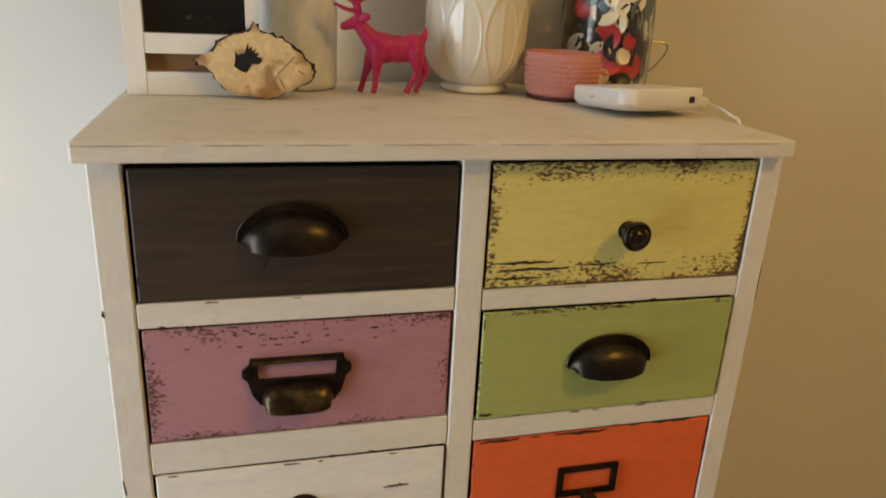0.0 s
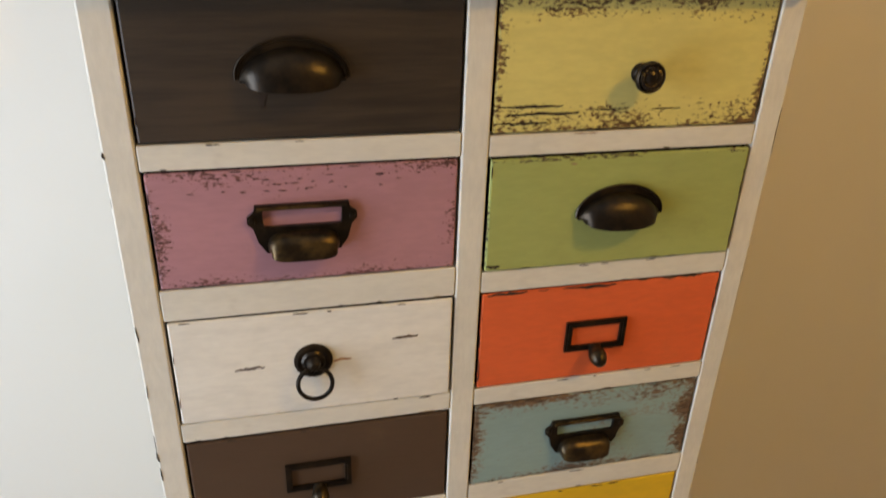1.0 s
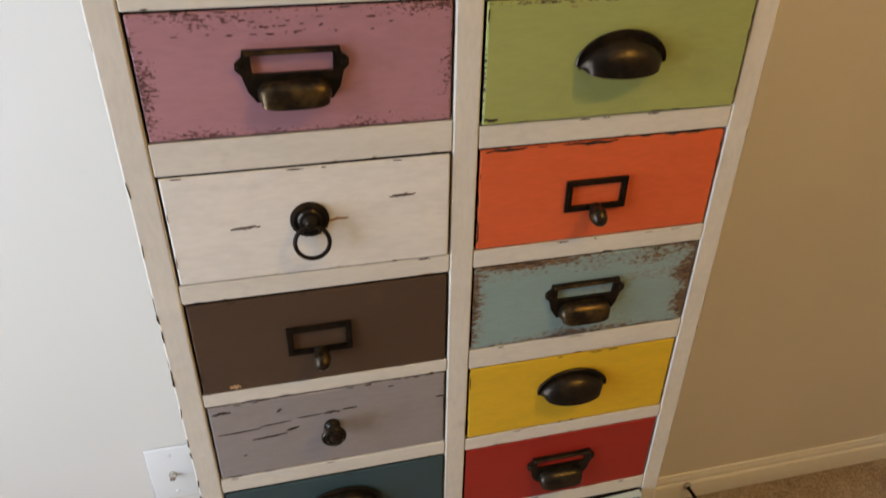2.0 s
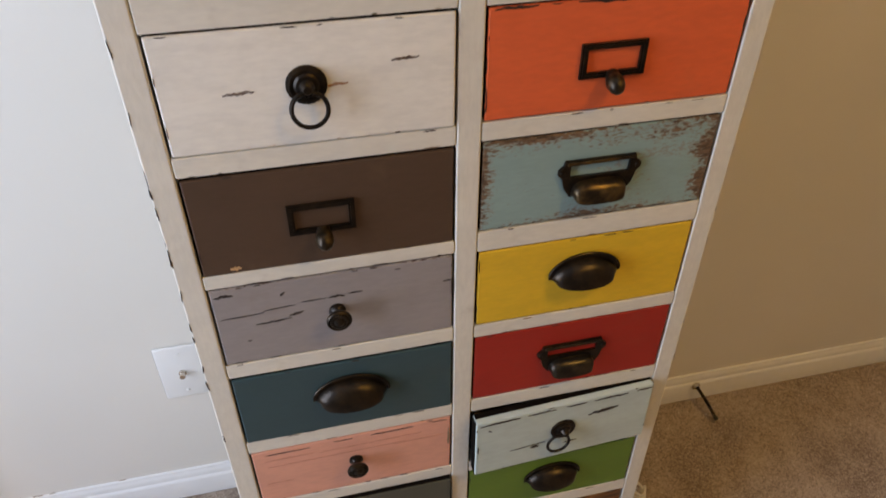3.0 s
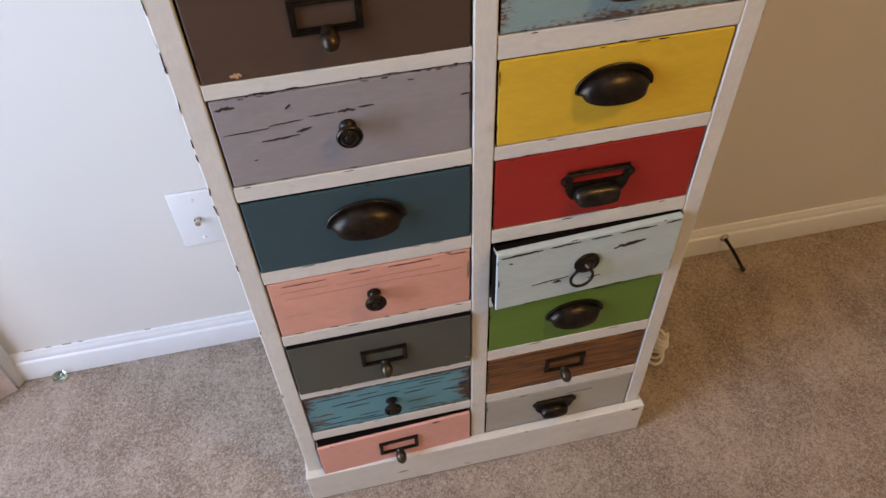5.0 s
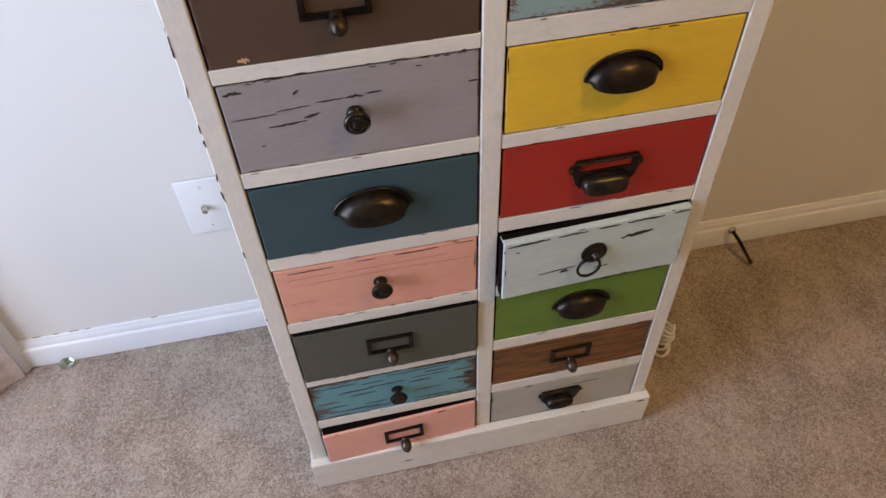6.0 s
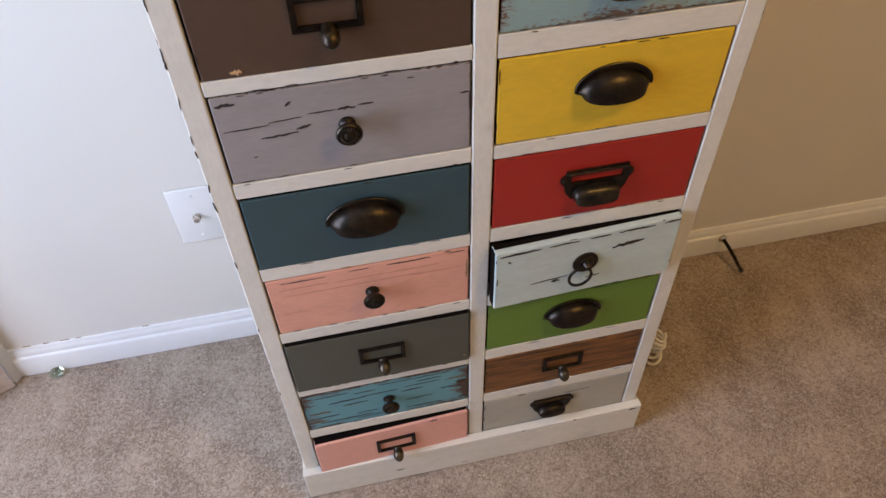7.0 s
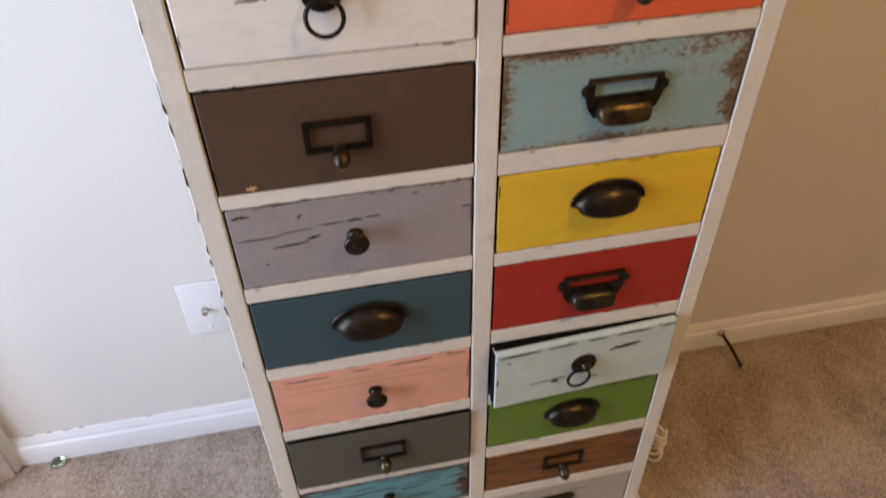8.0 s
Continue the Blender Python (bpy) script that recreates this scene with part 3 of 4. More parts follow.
edge_chips = random.Random(31)
for zc in (1.13, 0.985, 0.93, 0.862, 0.843, 0.80, 0.790, 0.752, 0.712, 0.696, 0.655, 0.63, 0.545, 0.430, 0.29):
    ln, inset = edge_chips.uniform(0.005, 0.014), edge_chips.choice((0.0008, 0.0012, 0.0018))
    part("paint_chip", slab(jagged(ln, edge_chips.uniform(0.0009, 0.0020), edge_chips.random(), 7), -0.0003, 0.0006), M_CHIP, left_post, m=pose((IN - HALF_L) / 2 + inset, 0, zc - (HEAD + 0.0296) / 2, 0, 90 + edge_chips.uniform(-8, 8), 0))
rail_chips = random.Random(77)
for ob in [o for o in cabinet.children if o.name.startswith("rail")]:
    xs = [v.co.x for v in ob.data.vertices]
    top_of = max(v.co.z for v in ob.data.vertices)
    for k in range(rail_chips.choice((2, 3, 4, 5))):
        side_up = rail_chips.choice((-1, 1))
        part("paint_chip", slab(jagged(rail_chips.uniform(0.003, 0.016), rail_chips.uniform(0.0005, 0.0014), rail_chips.random()), 0.0000, 0.0008), rail_chips.choice((M_CHIP, M_CHIP, M_CHIP_TAN)), ob, m=pose(rail_chips.uniform(min(xs) + 0.01, max(xs) - 0.01), 0, side_up * (top_of - 0.0012)))

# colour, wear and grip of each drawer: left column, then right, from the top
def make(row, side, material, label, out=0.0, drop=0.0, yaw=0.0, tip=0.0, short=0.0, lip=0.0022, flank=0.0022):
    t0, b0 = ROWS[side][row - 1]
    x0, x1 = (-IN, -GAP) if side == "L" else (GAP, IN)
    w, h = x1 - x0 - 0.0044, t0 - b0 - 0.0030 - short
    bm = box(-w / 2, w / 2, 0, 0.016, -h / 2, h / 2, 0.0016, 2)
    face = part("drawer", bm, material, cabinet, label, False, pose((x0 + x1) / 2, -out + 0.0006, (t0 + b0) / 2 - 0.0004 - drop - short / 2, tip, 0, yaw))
    bm = box(-w / 2 + 0.006, -w / 2 + 0.014, 0.0163, 0.235, -h / 2 + 0.004, h / 2 - 0.012)
    box(w / 2 - 0.014, w / 2 - 0.006, 0.0163, 0.235, -h / 2 + 0.004, h / 2 - 0.012, bm=bm)
    box(-w / 2 + 0.0142, w / 2 - 0.0142, 0.0163, 0.235, -h / 2 + 0.006, -h / 2 + 0.011, bm=bm)
    box(-w / 2 + 0.0142, w / 2 - 0.0142, 0.226, 0.2348, -h / 2 + 0.0112, h / 2 - 0.013, bm=bm)
    part("drawer_box", bm, M_INSIDE, face)
    # shade of the gaps, painted as near-black strips along top and sides
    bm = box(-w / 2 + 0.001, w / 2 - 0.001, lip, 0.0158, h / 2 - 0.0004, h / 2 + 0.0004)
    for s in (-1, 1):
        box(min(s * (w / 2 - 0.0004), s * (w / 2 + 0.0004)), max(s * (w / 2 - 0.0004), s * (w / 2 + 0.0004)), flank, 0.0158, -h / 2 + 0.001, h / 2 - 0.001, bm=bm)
    part("gap_shade", bm, M_GAP_SHADE, face, "near-black strip painting the shade of the drawer gap")
    nicks = random.Random(row * 7 + (3 if side == "R" else 0))
    for k in range(nicks.randint(6, 10)):
        ln, th = nicks.uniform(0.003, 0.013), nicks.uniform(0.0006, 0.0013)
        if nicks.random() < 0.6:
            at = pose(nicks.uniform(-w / 2 + 0.012, w / 2 - 0.012), 0, nicks.choice((-1, 1)) * (h / 2 - 0.0010))
        else:
            at = pose(nicks.choice((-1, 1)) * (w / 2 - 0.0010), 0, nicks.uniform(-h / 2 + 0.01, h / 2 - 0.01), 0, 90, 0)
        part("paint_chip", slab(jagged(ln, th, nicks.random(), 8), -0.0003, 0.0012), M_CHIP, face, m=at)
    return face


size_of = lambda r: (0.2298, ROWS["L"][r - 1][0] - ROWS["L"][r - 1][1] - 0.003)  # noqa: E731

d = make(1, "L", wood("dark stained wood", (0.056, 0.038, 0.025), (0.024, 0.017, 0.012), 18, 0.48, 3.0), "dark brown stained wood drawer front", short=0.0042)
cup_pull(d, -0.007, -0.006)
chip(d, -0.029, -0.019, 0.006, 0.012, 5, plain("dark varnish drip", (0.045, 0.032, 0.026), 0.3))
d = make(1, "R", paint("pale yellow paint", (0.69, 0.605, 0.215), (0.085, 0.047, 0.019), size_of(1), top=0.022, bottom=0.026, left=0.017, right=0.010, amount=0.80, streak=2.4, fleck=230, seed=1.3), "pale yellow drawer front, edges rubbed to dark wood", short=0.0030)
round_knob(d, 0.003, -0.006)
for i, (x, z, ln, th) in enumerate(((-0.085, -0.030, 0.052, 0.0022), (-0.075, -0.036, 0.060, 0.0028), (-0.02, -0.034, 0.030, 0.0012), (0.03, -0.035, 0.025, 0.0010), (-0.09, -0.043, 0.040, 0.0022))):
    chip(d, x, z, ln, th, 30 + i)
d = make(2, "L", paint("mauve pink paint", (0.445, 0.220, 0.255), (0.075, 0.030, 0.028), size_of(2), 0.026, 0.016, 0.015, 0.016, 0.62, 2.2, 230, seed=2.1), "mauve pink drawer front with rubbed speckled edges")
label_cup_pull(d, -0.006, -0.001)
scuffs = random.Random(44)
for i in range(26):
    x = scuffs.gauss(-0.015, 0.045)
    chip(d, max(-0.085, min(0.085, x)), 0.0345 + 0.0045 * (i % 3 - 1) + scuffs.uniform(-0.001, 0.001), scuffs.uniform(0.002, 0.007), scuffs.uniform(0.0006, 0.0016), 300 + i, M_SCUFF, scuffs.uniform(-3, 3))
d = make(2, "R", paint("lime green paint", (0.37, 0.415, 0.14), size=size_of(2), top=0.002, left=0.002, amount=0.55, dirt=0.45, seed=2.7), "lime green painted drawer front", out=0.002)
cup_pull(d, 0.0, -0.006)
chip(d, -0.108, -0.045, 0.012, 0.003, 8)
chip(d, -0.045, 0.043, 0.006, 0.0015, 9, M_CHIP_TAN)
d = make(3, "L", paint("thick white paint", (0.80, 0.765, 0.69), (0.30, 0.22, 0.15), size_of(3), bottom=0.004, amount=0.5, dirt=0.18, seed=3.2), "thick white painted drawer front with slit nicks", yaw=-0.35, out=0.0012)
ring_pull(d, -0.004, 0.002)
for x, z, ln, mt in ((-0.056, 0.0, 0.024, plain("grey brown nick", (0.16, 0.12, 0.10), 0.8)), (0.074, 0.016, 0.022, plain("brown nick", (0.12, 0.08, 0.055), 0.8)), (0.019, 0.0, 0.018, plain("tan nick", (0.38, 0.21, 0.12), 0.8))):
    chip(d, x, z, ln, 0.0030, int(ln * 1e4), mt, 1.5)
d = make(3, "R", paint("bright orange paint", (0.76, 0.135, 0.048), size=size_of(3), top=0.0022, left=0.0012, bottom=0.0015, amount=0.7, streak=0.5, fleck=60, dirt=0.3, seed=3.9), "bright orange painted drawer front with chipped top edge")
label_knob(d, -0.004, -0.003)
chip(d, -0.012, 0.0475, 0.044, 0.0030, 14)
chip(d, -0.092, 0.0478, 0.036, 0.0026, 15)
d = make(4, "L", paint("chocolate brown paint", (0.086, 0.050, 0.031), (0.03, 0.018, 0.014), size_of(4), dirt=0.5, seed=4.4, rough=0.42), "chocolate brown painted drawer front", drop=0.001)
label_knob(d, -0.005, -0.001)
chip(d, -0.086, -0.0455, 0.010, 0.0045, 17, plain("fresh wood nick", (0.55, 0.33, 0.16), 0.7))
d = make(4, "R", paint("faded sky blue paint", (0.265, 0.385, 0.372), (0.085, 0.052, 0.031), size_of(4), 0.028, 0.015, 0.017, 0.026, 1.0, 2.6, 190, seed=5.1, wash=0.5), "faded sky blue drawer front, heavily rubbed to brown")
label_cup_pull(d, -0.001, -0.001)
d = make(5, "L", paint("lilac grey paint", (0.315, 0.285, 0.278), (0.05, 0.024, 0.018), size_of(5), top=0.002, amount=0.5, streak=6, dirt=0.55, seed=5.8), "lilac grey drawer front with long dark scratches")
round_knob(d, -0.001, 0.002)
for i, (x, z, ln, th, tl) in enumerate(((-0.103, 0.040, 0.017, 0.0034, 0), (-0.090, 0.0125, 0.040, 0.0011, 2), (-0.055, 0.0165, 0.030, 0.0011, 3), (-0.022, 0.0195, 0.024, 0.0014, 1), (0.0, 0.020, 0.016, 0.0030, 1), (0.018, 0.0215, 0.014, 0.0018, 2), (-0.062, 0.0005, 0.034, 0.0022, 3), (-0.040, 0.006, 0.014, 0.0028, 12), (-0.05, 0.033, 0.006, 0.0025, 40), (0.11, 0.018, 0.010, 0.0018, 0), (0.06, 0.042, 0.006, 0.0014, 0), (-0.088, -0.02, 0.004, 0.001, 0))):
    chip(d, x, z, ln, th, 50 + i, None, tl)
d = make(5, "R", paint("egg yellow paint", (0.76, 0.480, 0.040), size=size_of(5), bottom=0.0014, left=0.0012, amount=0.6, streak=0.5, fleck=60, dirt=0.22, seed=6.3), "egg yellow painted drawer front")
cup_pull(d, 0.0, 0.0)
d = make(6, "L", paint("petrol blue paint", (0.037, 0.076, 0.087), (0.02, 0.016, 0.014), size_of(6), dirt=0.12, seed=6.9, rough=0.4), "petrol blue painted drawer front", drop=0.001, out=0.001)
cup_pull(d, 0.004, 0.0, 1.05)
d = make(6, "R", paint("deep red paint", (0.37, 0.023, 0.015), (0.05, 0.01, 0.008), size_of(6), dirt=0.22, seed=7.4, rough=0.42), "deep red painted drawer front")
label_cup_pull(d, 0.000, -0.001, 1.0, 0.0125, bronze("blackened brass", (0.022, 0.018, 0.014), (0.18, 0.13, 0.07), 0.32))
d = make(7, "L", paint("salmon pink paint", (0.74, 0.365, 0.265), (0.05, 0.02, 0.014), size_of(7), right=0.003, amount=0.7, streak=0.6, dirt=0.12, seed=7.9), "salmon pink drawer front, cracked top edge, ridge shade painted as lines")
round_knob(d, 0.0, 0.002)
for i, (x, z, ln, th, tl) in enumerate(((-0.075, 0.0405, 0.050, 0.0012, 0.5), (-0.012, 0.0425, 0.022, 0.0011, 0), (0.045, 0.0425, 0.050, 0.0020, 0.5), (0.100, 0.0440, 0.02, 0.0010, 0))):
    chip(d, x, z, ln, th, 80 + i, None, tl)
# ridges of the same salmon paint: only their shade, drawn as darker lines
M_RIDGE_SHADE = plain("salmon paint ridge shade", (0.50, 0.22, 0.15), 0.7)
for i, (x, z, ln) in enumerate(((-0.075, 0.030, 0.055), (0.02, 0.029, 0.12), (-0.02, 0.019, 0.16), (0.075, 0.018, 0.06), (-0.09, -0.012, 0.03))):
    chip(d, x, z, ln, 0.0009, 90 + i, M_RIDGE_SHADE, 0.4)
chip(d, 0.1125, 0.012, 0.030, 0.0035, 97, M_CHIP_TAN, 90)
d = make(7, "R", paint("pale ice blue paint", (0.52, 0.615, 0.59), (0.04, 0.025, 0.02), size_of(7), dirt=0.2, seed=8.6), "pale ice blue drawer front, chipped, pulled slightly open", out=0.015, drop=0.003, yaw=2.3, tip=-0.8, short=-0.003, lip=0.0080, flank=0.0022)
ring_pull(d, -0.002, 0.0035, 3, 34)
part("top_edge", box(-0.1125, 0.1125, 0.0014, 0.0078, 0.0462, 0.0471), plain("yellowed white paint", (0.62, 0.61, 0.46), 0.5), d, "yellowed top edge")
for i, (x, z, ln, th, tl) in enumerate(((-0.085, 0.0425, 0.050, 0.0034, 0), (-0.032, 0.0432, 0.036, 0.0028, 0), (0.012, 0.0432, 0.026, 0.0026, 0), (0.058, 0.0430, 0.046, 0.0032, 0), (0.103, 0.0432, 0.020, 0.0028, 0), (0.050, 0.0210, 0.040, 0.0056, 4), (-0.047, -0.015, 0.046, 0.0018, 3), (-0.038, -0.019, 0.011, 0.0046, 0), (-0.098, 0.031, 0.005, 0.0018, -30), (0.010, -0.024, 0.018, 0.0018, 4), (-0.112, 0.0, 0.012, 0.0016, 90))):
    chip(d, x, z, ln, th, 110 + i, None, tl)
d = make(8, "L", paint("charcoal green paint", (0.085, 0.085, 0.063), (0.03, 0.025, 0.02), size_of(8), dirt=0.15, seed=9.2, rough=0.45), "charcoal green painted drawer front, slightly open", out=0.0052, yaw=-0.15, lip=0.0010)
label_knob(d, 0.001, 0.004, M_PEWTER)
chip(d, 0.109, -0.038, 0.004, 0.0025, 130, M_CHIP_TAN)
d = make(8, "R", paint("grass green paint", (0.125, 0.218, 0.032), (0.03, 0.02, 0.012), size_of(8), dirt=0.2, seed=9.9, rough=0.42), "grass green painted drawer front")
cup_pull(d, 0.0, 0.0)
d = make(9, "L", paint("turquoise paint", (0.125, 0.31, 0.345), (0.045, 0.025, 0.018), size_of(9), 0.012, 0.014, 0.030, 0.030, 0.85, 9.0, 95, seed=10.4), "turquoise drawer front with streaky worn paint")
round_knob(d, 0.002, 0.0)
for i, (x, z, ln, th, tl) in enumerate(((-0.055, 0.016, 0.05, 0.0022, 2), (-0.01, 0.019, 0.05, 0.0016, 1), (0.05, 0.022, 0.05, 0.0011, 1), (-0.06, -0.030, 0.075, 0.0020, 1), (0.04, 0.038, 0.10, 0.0012, 0), (-0.02, -0.034, 0.05, 0.0014, 1), (0.105, 0.008, 0.014, 0.006, 0), (-0.075, 0.034, 0.045, 0.0018, 0), (-0.03, 0.029, 0.03, 0.0012, 1), (-0.045, 0.005, 0.035, 0.0020, 2), (0.035, 0.012, 0.03, 0.0026, 2), (0.06, 0.030, 0.035, 0.0016, 1), (0.045, -0.012, 0.04, 0.0012, 1), (-0.03, -0.022, 0.03, 0.0012, 0), (0.05, -0.033, 0.05, 0.0018, 0), (-0.085, -0.016, 0.03, 0.0016, 1), (0.085, 0.0, 0.02, 0.0022, 0))):
    chip(d, x, z, ln, th, 140 + i, None, tl)
for i, (x, z, ln, th) in enumerate(((-0.095, -0.004, 0.030, 0.0035), (-0.098, -0.026, 0.026, 0.0028), (0.098, 0.020, 0.030, 0.003), (0.10, -0.012, 0.022, 0.0028))):
    chip(d, x, z, ln, th, 160 + i, plain("rusty bare wood", (0.16, 0.075, 0.03), 0.7, 0, 0.3, 200))
d = make(9, "R", wood("varnished brown wood", (0.30, 0.115, 0.028), (0.026, 0.010, 0.004), 34, 0.35, 6.0), "varnished brown wood drawer front with visible grain")
label_knob(d, -0.001, 0.004, M_PEWTER)
d = make(10, "L", paint("shell pink paint", (0.77, 0.385, 0.300), (0.05, 0.02, 0.014), size_of(10), dirt=0.1, seed=11.1), "shell pink painted drawer front, pulled slightly open", out=0.008, drop=0.001, yaw=2.0, tip=-1.0, short=0.006, lip=0.004)
label_knob(d, 0.003, 0.004, M_PEWTER)
chip(d, 0.062, 0.0405, 0.012, 0.003, 171)
d = make(10, "R", paint("greige paint", (0.42, 0.395, 0.325), (0.06, 0.04, 0.03), size_of(10), dirt=0.3, seed=11.8), "greige painted drawer front with a scratch")
label_cup_pull(d, -0.007, 0.006, 0.84, 0.0060, M_BRONZE, 0.95)
chip(d, 0.032, 0.029, 0.042, 0.0010, 180, None, 1.0)

# ---------------------------------------------------------------- things on the cabinet
Z = TOP_Z + 0.0006

# white picture frame with two openings, leaning back a little
frame_thing = thing("picture_frame", (-0.2090, 0.193, Z), "white picture frame with a dark photograph, leaning back", "picture frame")
lean = pose(0, 0, 0, -0.6)
M_WHITE = plain("white frame board", (0.76, 0.72, 0.65), 0.45, 0, 0.03, 50, 0.05)
bm = box(-0.055, -0.0395, 0, 0.014, 0.0, 0.300)
box(0.0465, 0.055, 0, 0.014, 0.0, 0.170, bm=bm)
box(-0.0394, 0.0464, 0.0004, 0.014, 0.0, 0.020, bm=bm)
box(-0.0394, 0.0464, 0.0004, 0.014, 0.036, 0.053, bm=bm)
box(-0.0394, 0.0464, 0.0004, 0.014, 0.272, 0.300, bm=bm)
part("frame", bm, M_WHITE, frame_thing, m=lean)
part("backing", box(-0.053, 0.053, 0.0142, 0.017, 0.002, 0.298), plain("brown backing board", (0.26, 0.15, 0.06), 0.8), frame_thing, "brown backing board", m=lean)
dark = Nodes("dark photograph")
blotch = dark.noise(38, (1, 1, 1.4), (2, 0, 3), 4)
photo = dark.done(dark.mix(dark.step(blotch, 0.58, 0.75), (0.006, 0.005, 0.005), (0.09, 0.07, 0.06)), 0.25)
part("photograph", box(-0.0394, 0.0464, 0.0115, 0.0139, 0.0532, 0.2718), photo, frame_thing, "dark photograph", m=lean)
M_TAN = plain("tan card", (0.24, 0.14, 0.055), 0.7)
part("card", box(-0.0394, 0.0464, 0.0115, 0.0139, 0.0202, 0.0358), M_TAN, frame_thing, "tan card strip", m=lean)
part("edge_strip", box(-0.0562, -0.0551, 0.0, 0.014, 0.0, 0.300), M_TRIM, frame_thing, m=lean)

# slice of wood with a burnt deer head outline
slice_at = thing("wood_slice", (-0.155, 0.1795, Z + 0.0315), "pale wood slice with bark rim and black deer silhouette", "ornament")
slice_at.scale = (1.018, 1.018, 1.018)
back_lean = pose(0, 0, 0, -8)
rnd = random.Random(5)
edge = []
base_line = [(-0.051, 0.001), (-0.043, 0.006), (-0.035, 0.008), (-0.031, 0.016), (-0.022, 0.021), (-0.010, 0.024), (-0.003, 0.027), (0.0, 0.034), (0.003, 0.028), (0.014, 0.024), (0.026, 0.018), (0.037, 0.010), (0.046, 0.001), (0.0505, -0.007), (0.048, -0.014), (0.040, -0.018), (0.031, -0.024), (0.021, -0.027), (0.012, -0.0305), (0.0, -0.0305), (-0.012, -0.029), (-0.022, -0.026), (-0.030, -0.018), (-0.036, -0.009), (-0.044, -0.003)]
for (xa, za), (xb, zb) in zip(base_line, base_line[1:] + base_line[:1]):
    for s in (0.0, 0.33, 0.66):
        j = 0.0 if s == 0 else rnd.uniform(-0.0014, 0.0014)
        edge.append((xa + (xb - xa) * s + j, za + (zb - za) * s + j))
sl = Nodes("pale cut wood")
c = sl.xyz()
far = sl.math("SQRT", sl.math("ADD", sl.math("MULTIPLY", c[0], c[0]), sl.math("MULTIPLY", sl.math("MULTIPLY", c[2], c[2]), 2.6)))
warp = sl.noise(45, detail=3)
rings = sl.math("SINE", sl.math("MULTIPLY", sl.math("ADD", far, sl.math("MULTIPLY", warp, 0.006)), 2400.0))
tint = sl.mix(sl.math("MULTIPLY", sl.step(rings, -1, 1), 0.22), (0.68, 0.51, 0.28), (0.74, 0.575, 0.33))
knot = sl.noise(38, offset=(1.4, 0, 2.2), detail=3)
tint = sl.mix(sl.math("MULTIPLY", sl.step(sl.noise(130, offset=(3, 1, 2), detail=4, rough=0.7), 0.45, 0.62), 0.55), tint, (0.84, 0.70, 0.43))
rim = sl.step(sl.math("ADD", far, sl.math("MULTIPLY", knot, 0.03)), 0.050, 0.068)
sl.bump(sl.noise(180, detail=4), 0.5, 0.0012)
tint = sl.mix(sl.math("MULTIPLY", rim, 0.7), tint, (0.30, 0.15, 0.055))
cut_wood = sl.done(sl.mix(sl.math("MULTIPLY", sl.step(knot, 0.53, 0.66), 0.75), tint, (0.30, 0.135, 0.045)), 0.65)
M_BARK = plain("dark bark", (0.04, 0.026, 0.018), 0.9, 0, 0.5, 240, 0.8, 0.002)
part("slice", slab(edge, 0.0, 0.009), cut_wood, slice_at, m=back_lean)
bark_edge = [(x * 1.02 + (0.0014 if x > 0 else -0.0006) + rnd.uniform(-0.0012, 0.0012), z * 1.03 + 0.0005 + rnd.uniform(-0.0014, 0.0014)) for x, z in edge]
part("bark", slab(bark_edge, 0.0025, 0.0115), M_BARK, slice_at, "rough dark bark rim", m=back_lean)
stag = [(-0.0165, -0.0045), (-0.0150, 0.0005), (-0.0148, 0.0075), (-0.0125, 0.0050), (-0.0090, 0.0062), (-0.0065, 0.0070), (-0.0052, 0.0125), (-0.0035, 0.0150), (-0.0036, 0.0095), (-0.0010, 0.0125), (-0.0008, 0.0080), (0.0030, 0.0110), (0.0010, 0.0068), (0.0055, 0.0072), (0.0030, 0.0040), (0.0075, 0.0030), (0.0070, -0.0005), (0.0035, -0.0028), (-0.0010, -0.0018), (-0.0030, -0.0055), (-0.0060, -0.0100), (-0.0110, -0.0085)]
part("silhouette", slab(stag, -0.0006, 0.0004), plain("burnt black", (0.008, 0.007, 0.006), 0.8), slice_at, "black deer head outline", m=back_lean @ pose(-0.002, 0, 0.001))
for pts in (((0.012, -0.020), (0.020, -0.008), (0.034, 0.006)), ((0.012, -0.013), (0.020, -0.024)), ((0.0195, -0.012), (0.024, -0.022)), ((0.036, -0.006), (0.042, -0.010))):
    part("crack", tube([(x, -0.0001, z) for x, z in pts], 0.0005, 5), M_CHIP_TAN, slice_at, m=back_lean)

# cloudy glass canister
can = thing("glass_canister", (-0.111, 0.264, Z), "tall cloudy frosted glass canister", "jar")
can.scale = (1.03, 1.03, 1.03)
frost = Nodes("cloudy glass")
fn = frost.noise(55, (1, 1, 0.5), detail=4)
frosted = frost.done(frost.mix(frost.step(fn, 0.35, 0.7), (0.70, 0.74, 0.71), (0.86, 0.88, 0.86)), frost.math("ADD", 0.38, frost.math("MULTIPLY", fn, 0.25)))
frost.bump(fn, 0.25, 0.001)
part("body", lathe([(0.031, 0.0), (0.034, 0.002), (0.0362, 0.006), (0.0366, 0.05), (0.0372, 0.130), (0.036, 0.137), (0.0345, 0.137), (0.0345, 0.012), (0.002, 0.010)], 40), frosted, can, smooth=True)
part("lid", lathe([(0.0375, 0.1375), (0.0385, 0.141), (0.0375, 0.147), (0.012, 0.152), (0.009, 0.160), (0.003, 0.166)], 40), frosted, can, smooth=True)

# pink toy deer, one plain moulded piece
deer_bm = bmesh.new()


def limb(points, radii):
    tube(points, radii, 10, deer_bm)


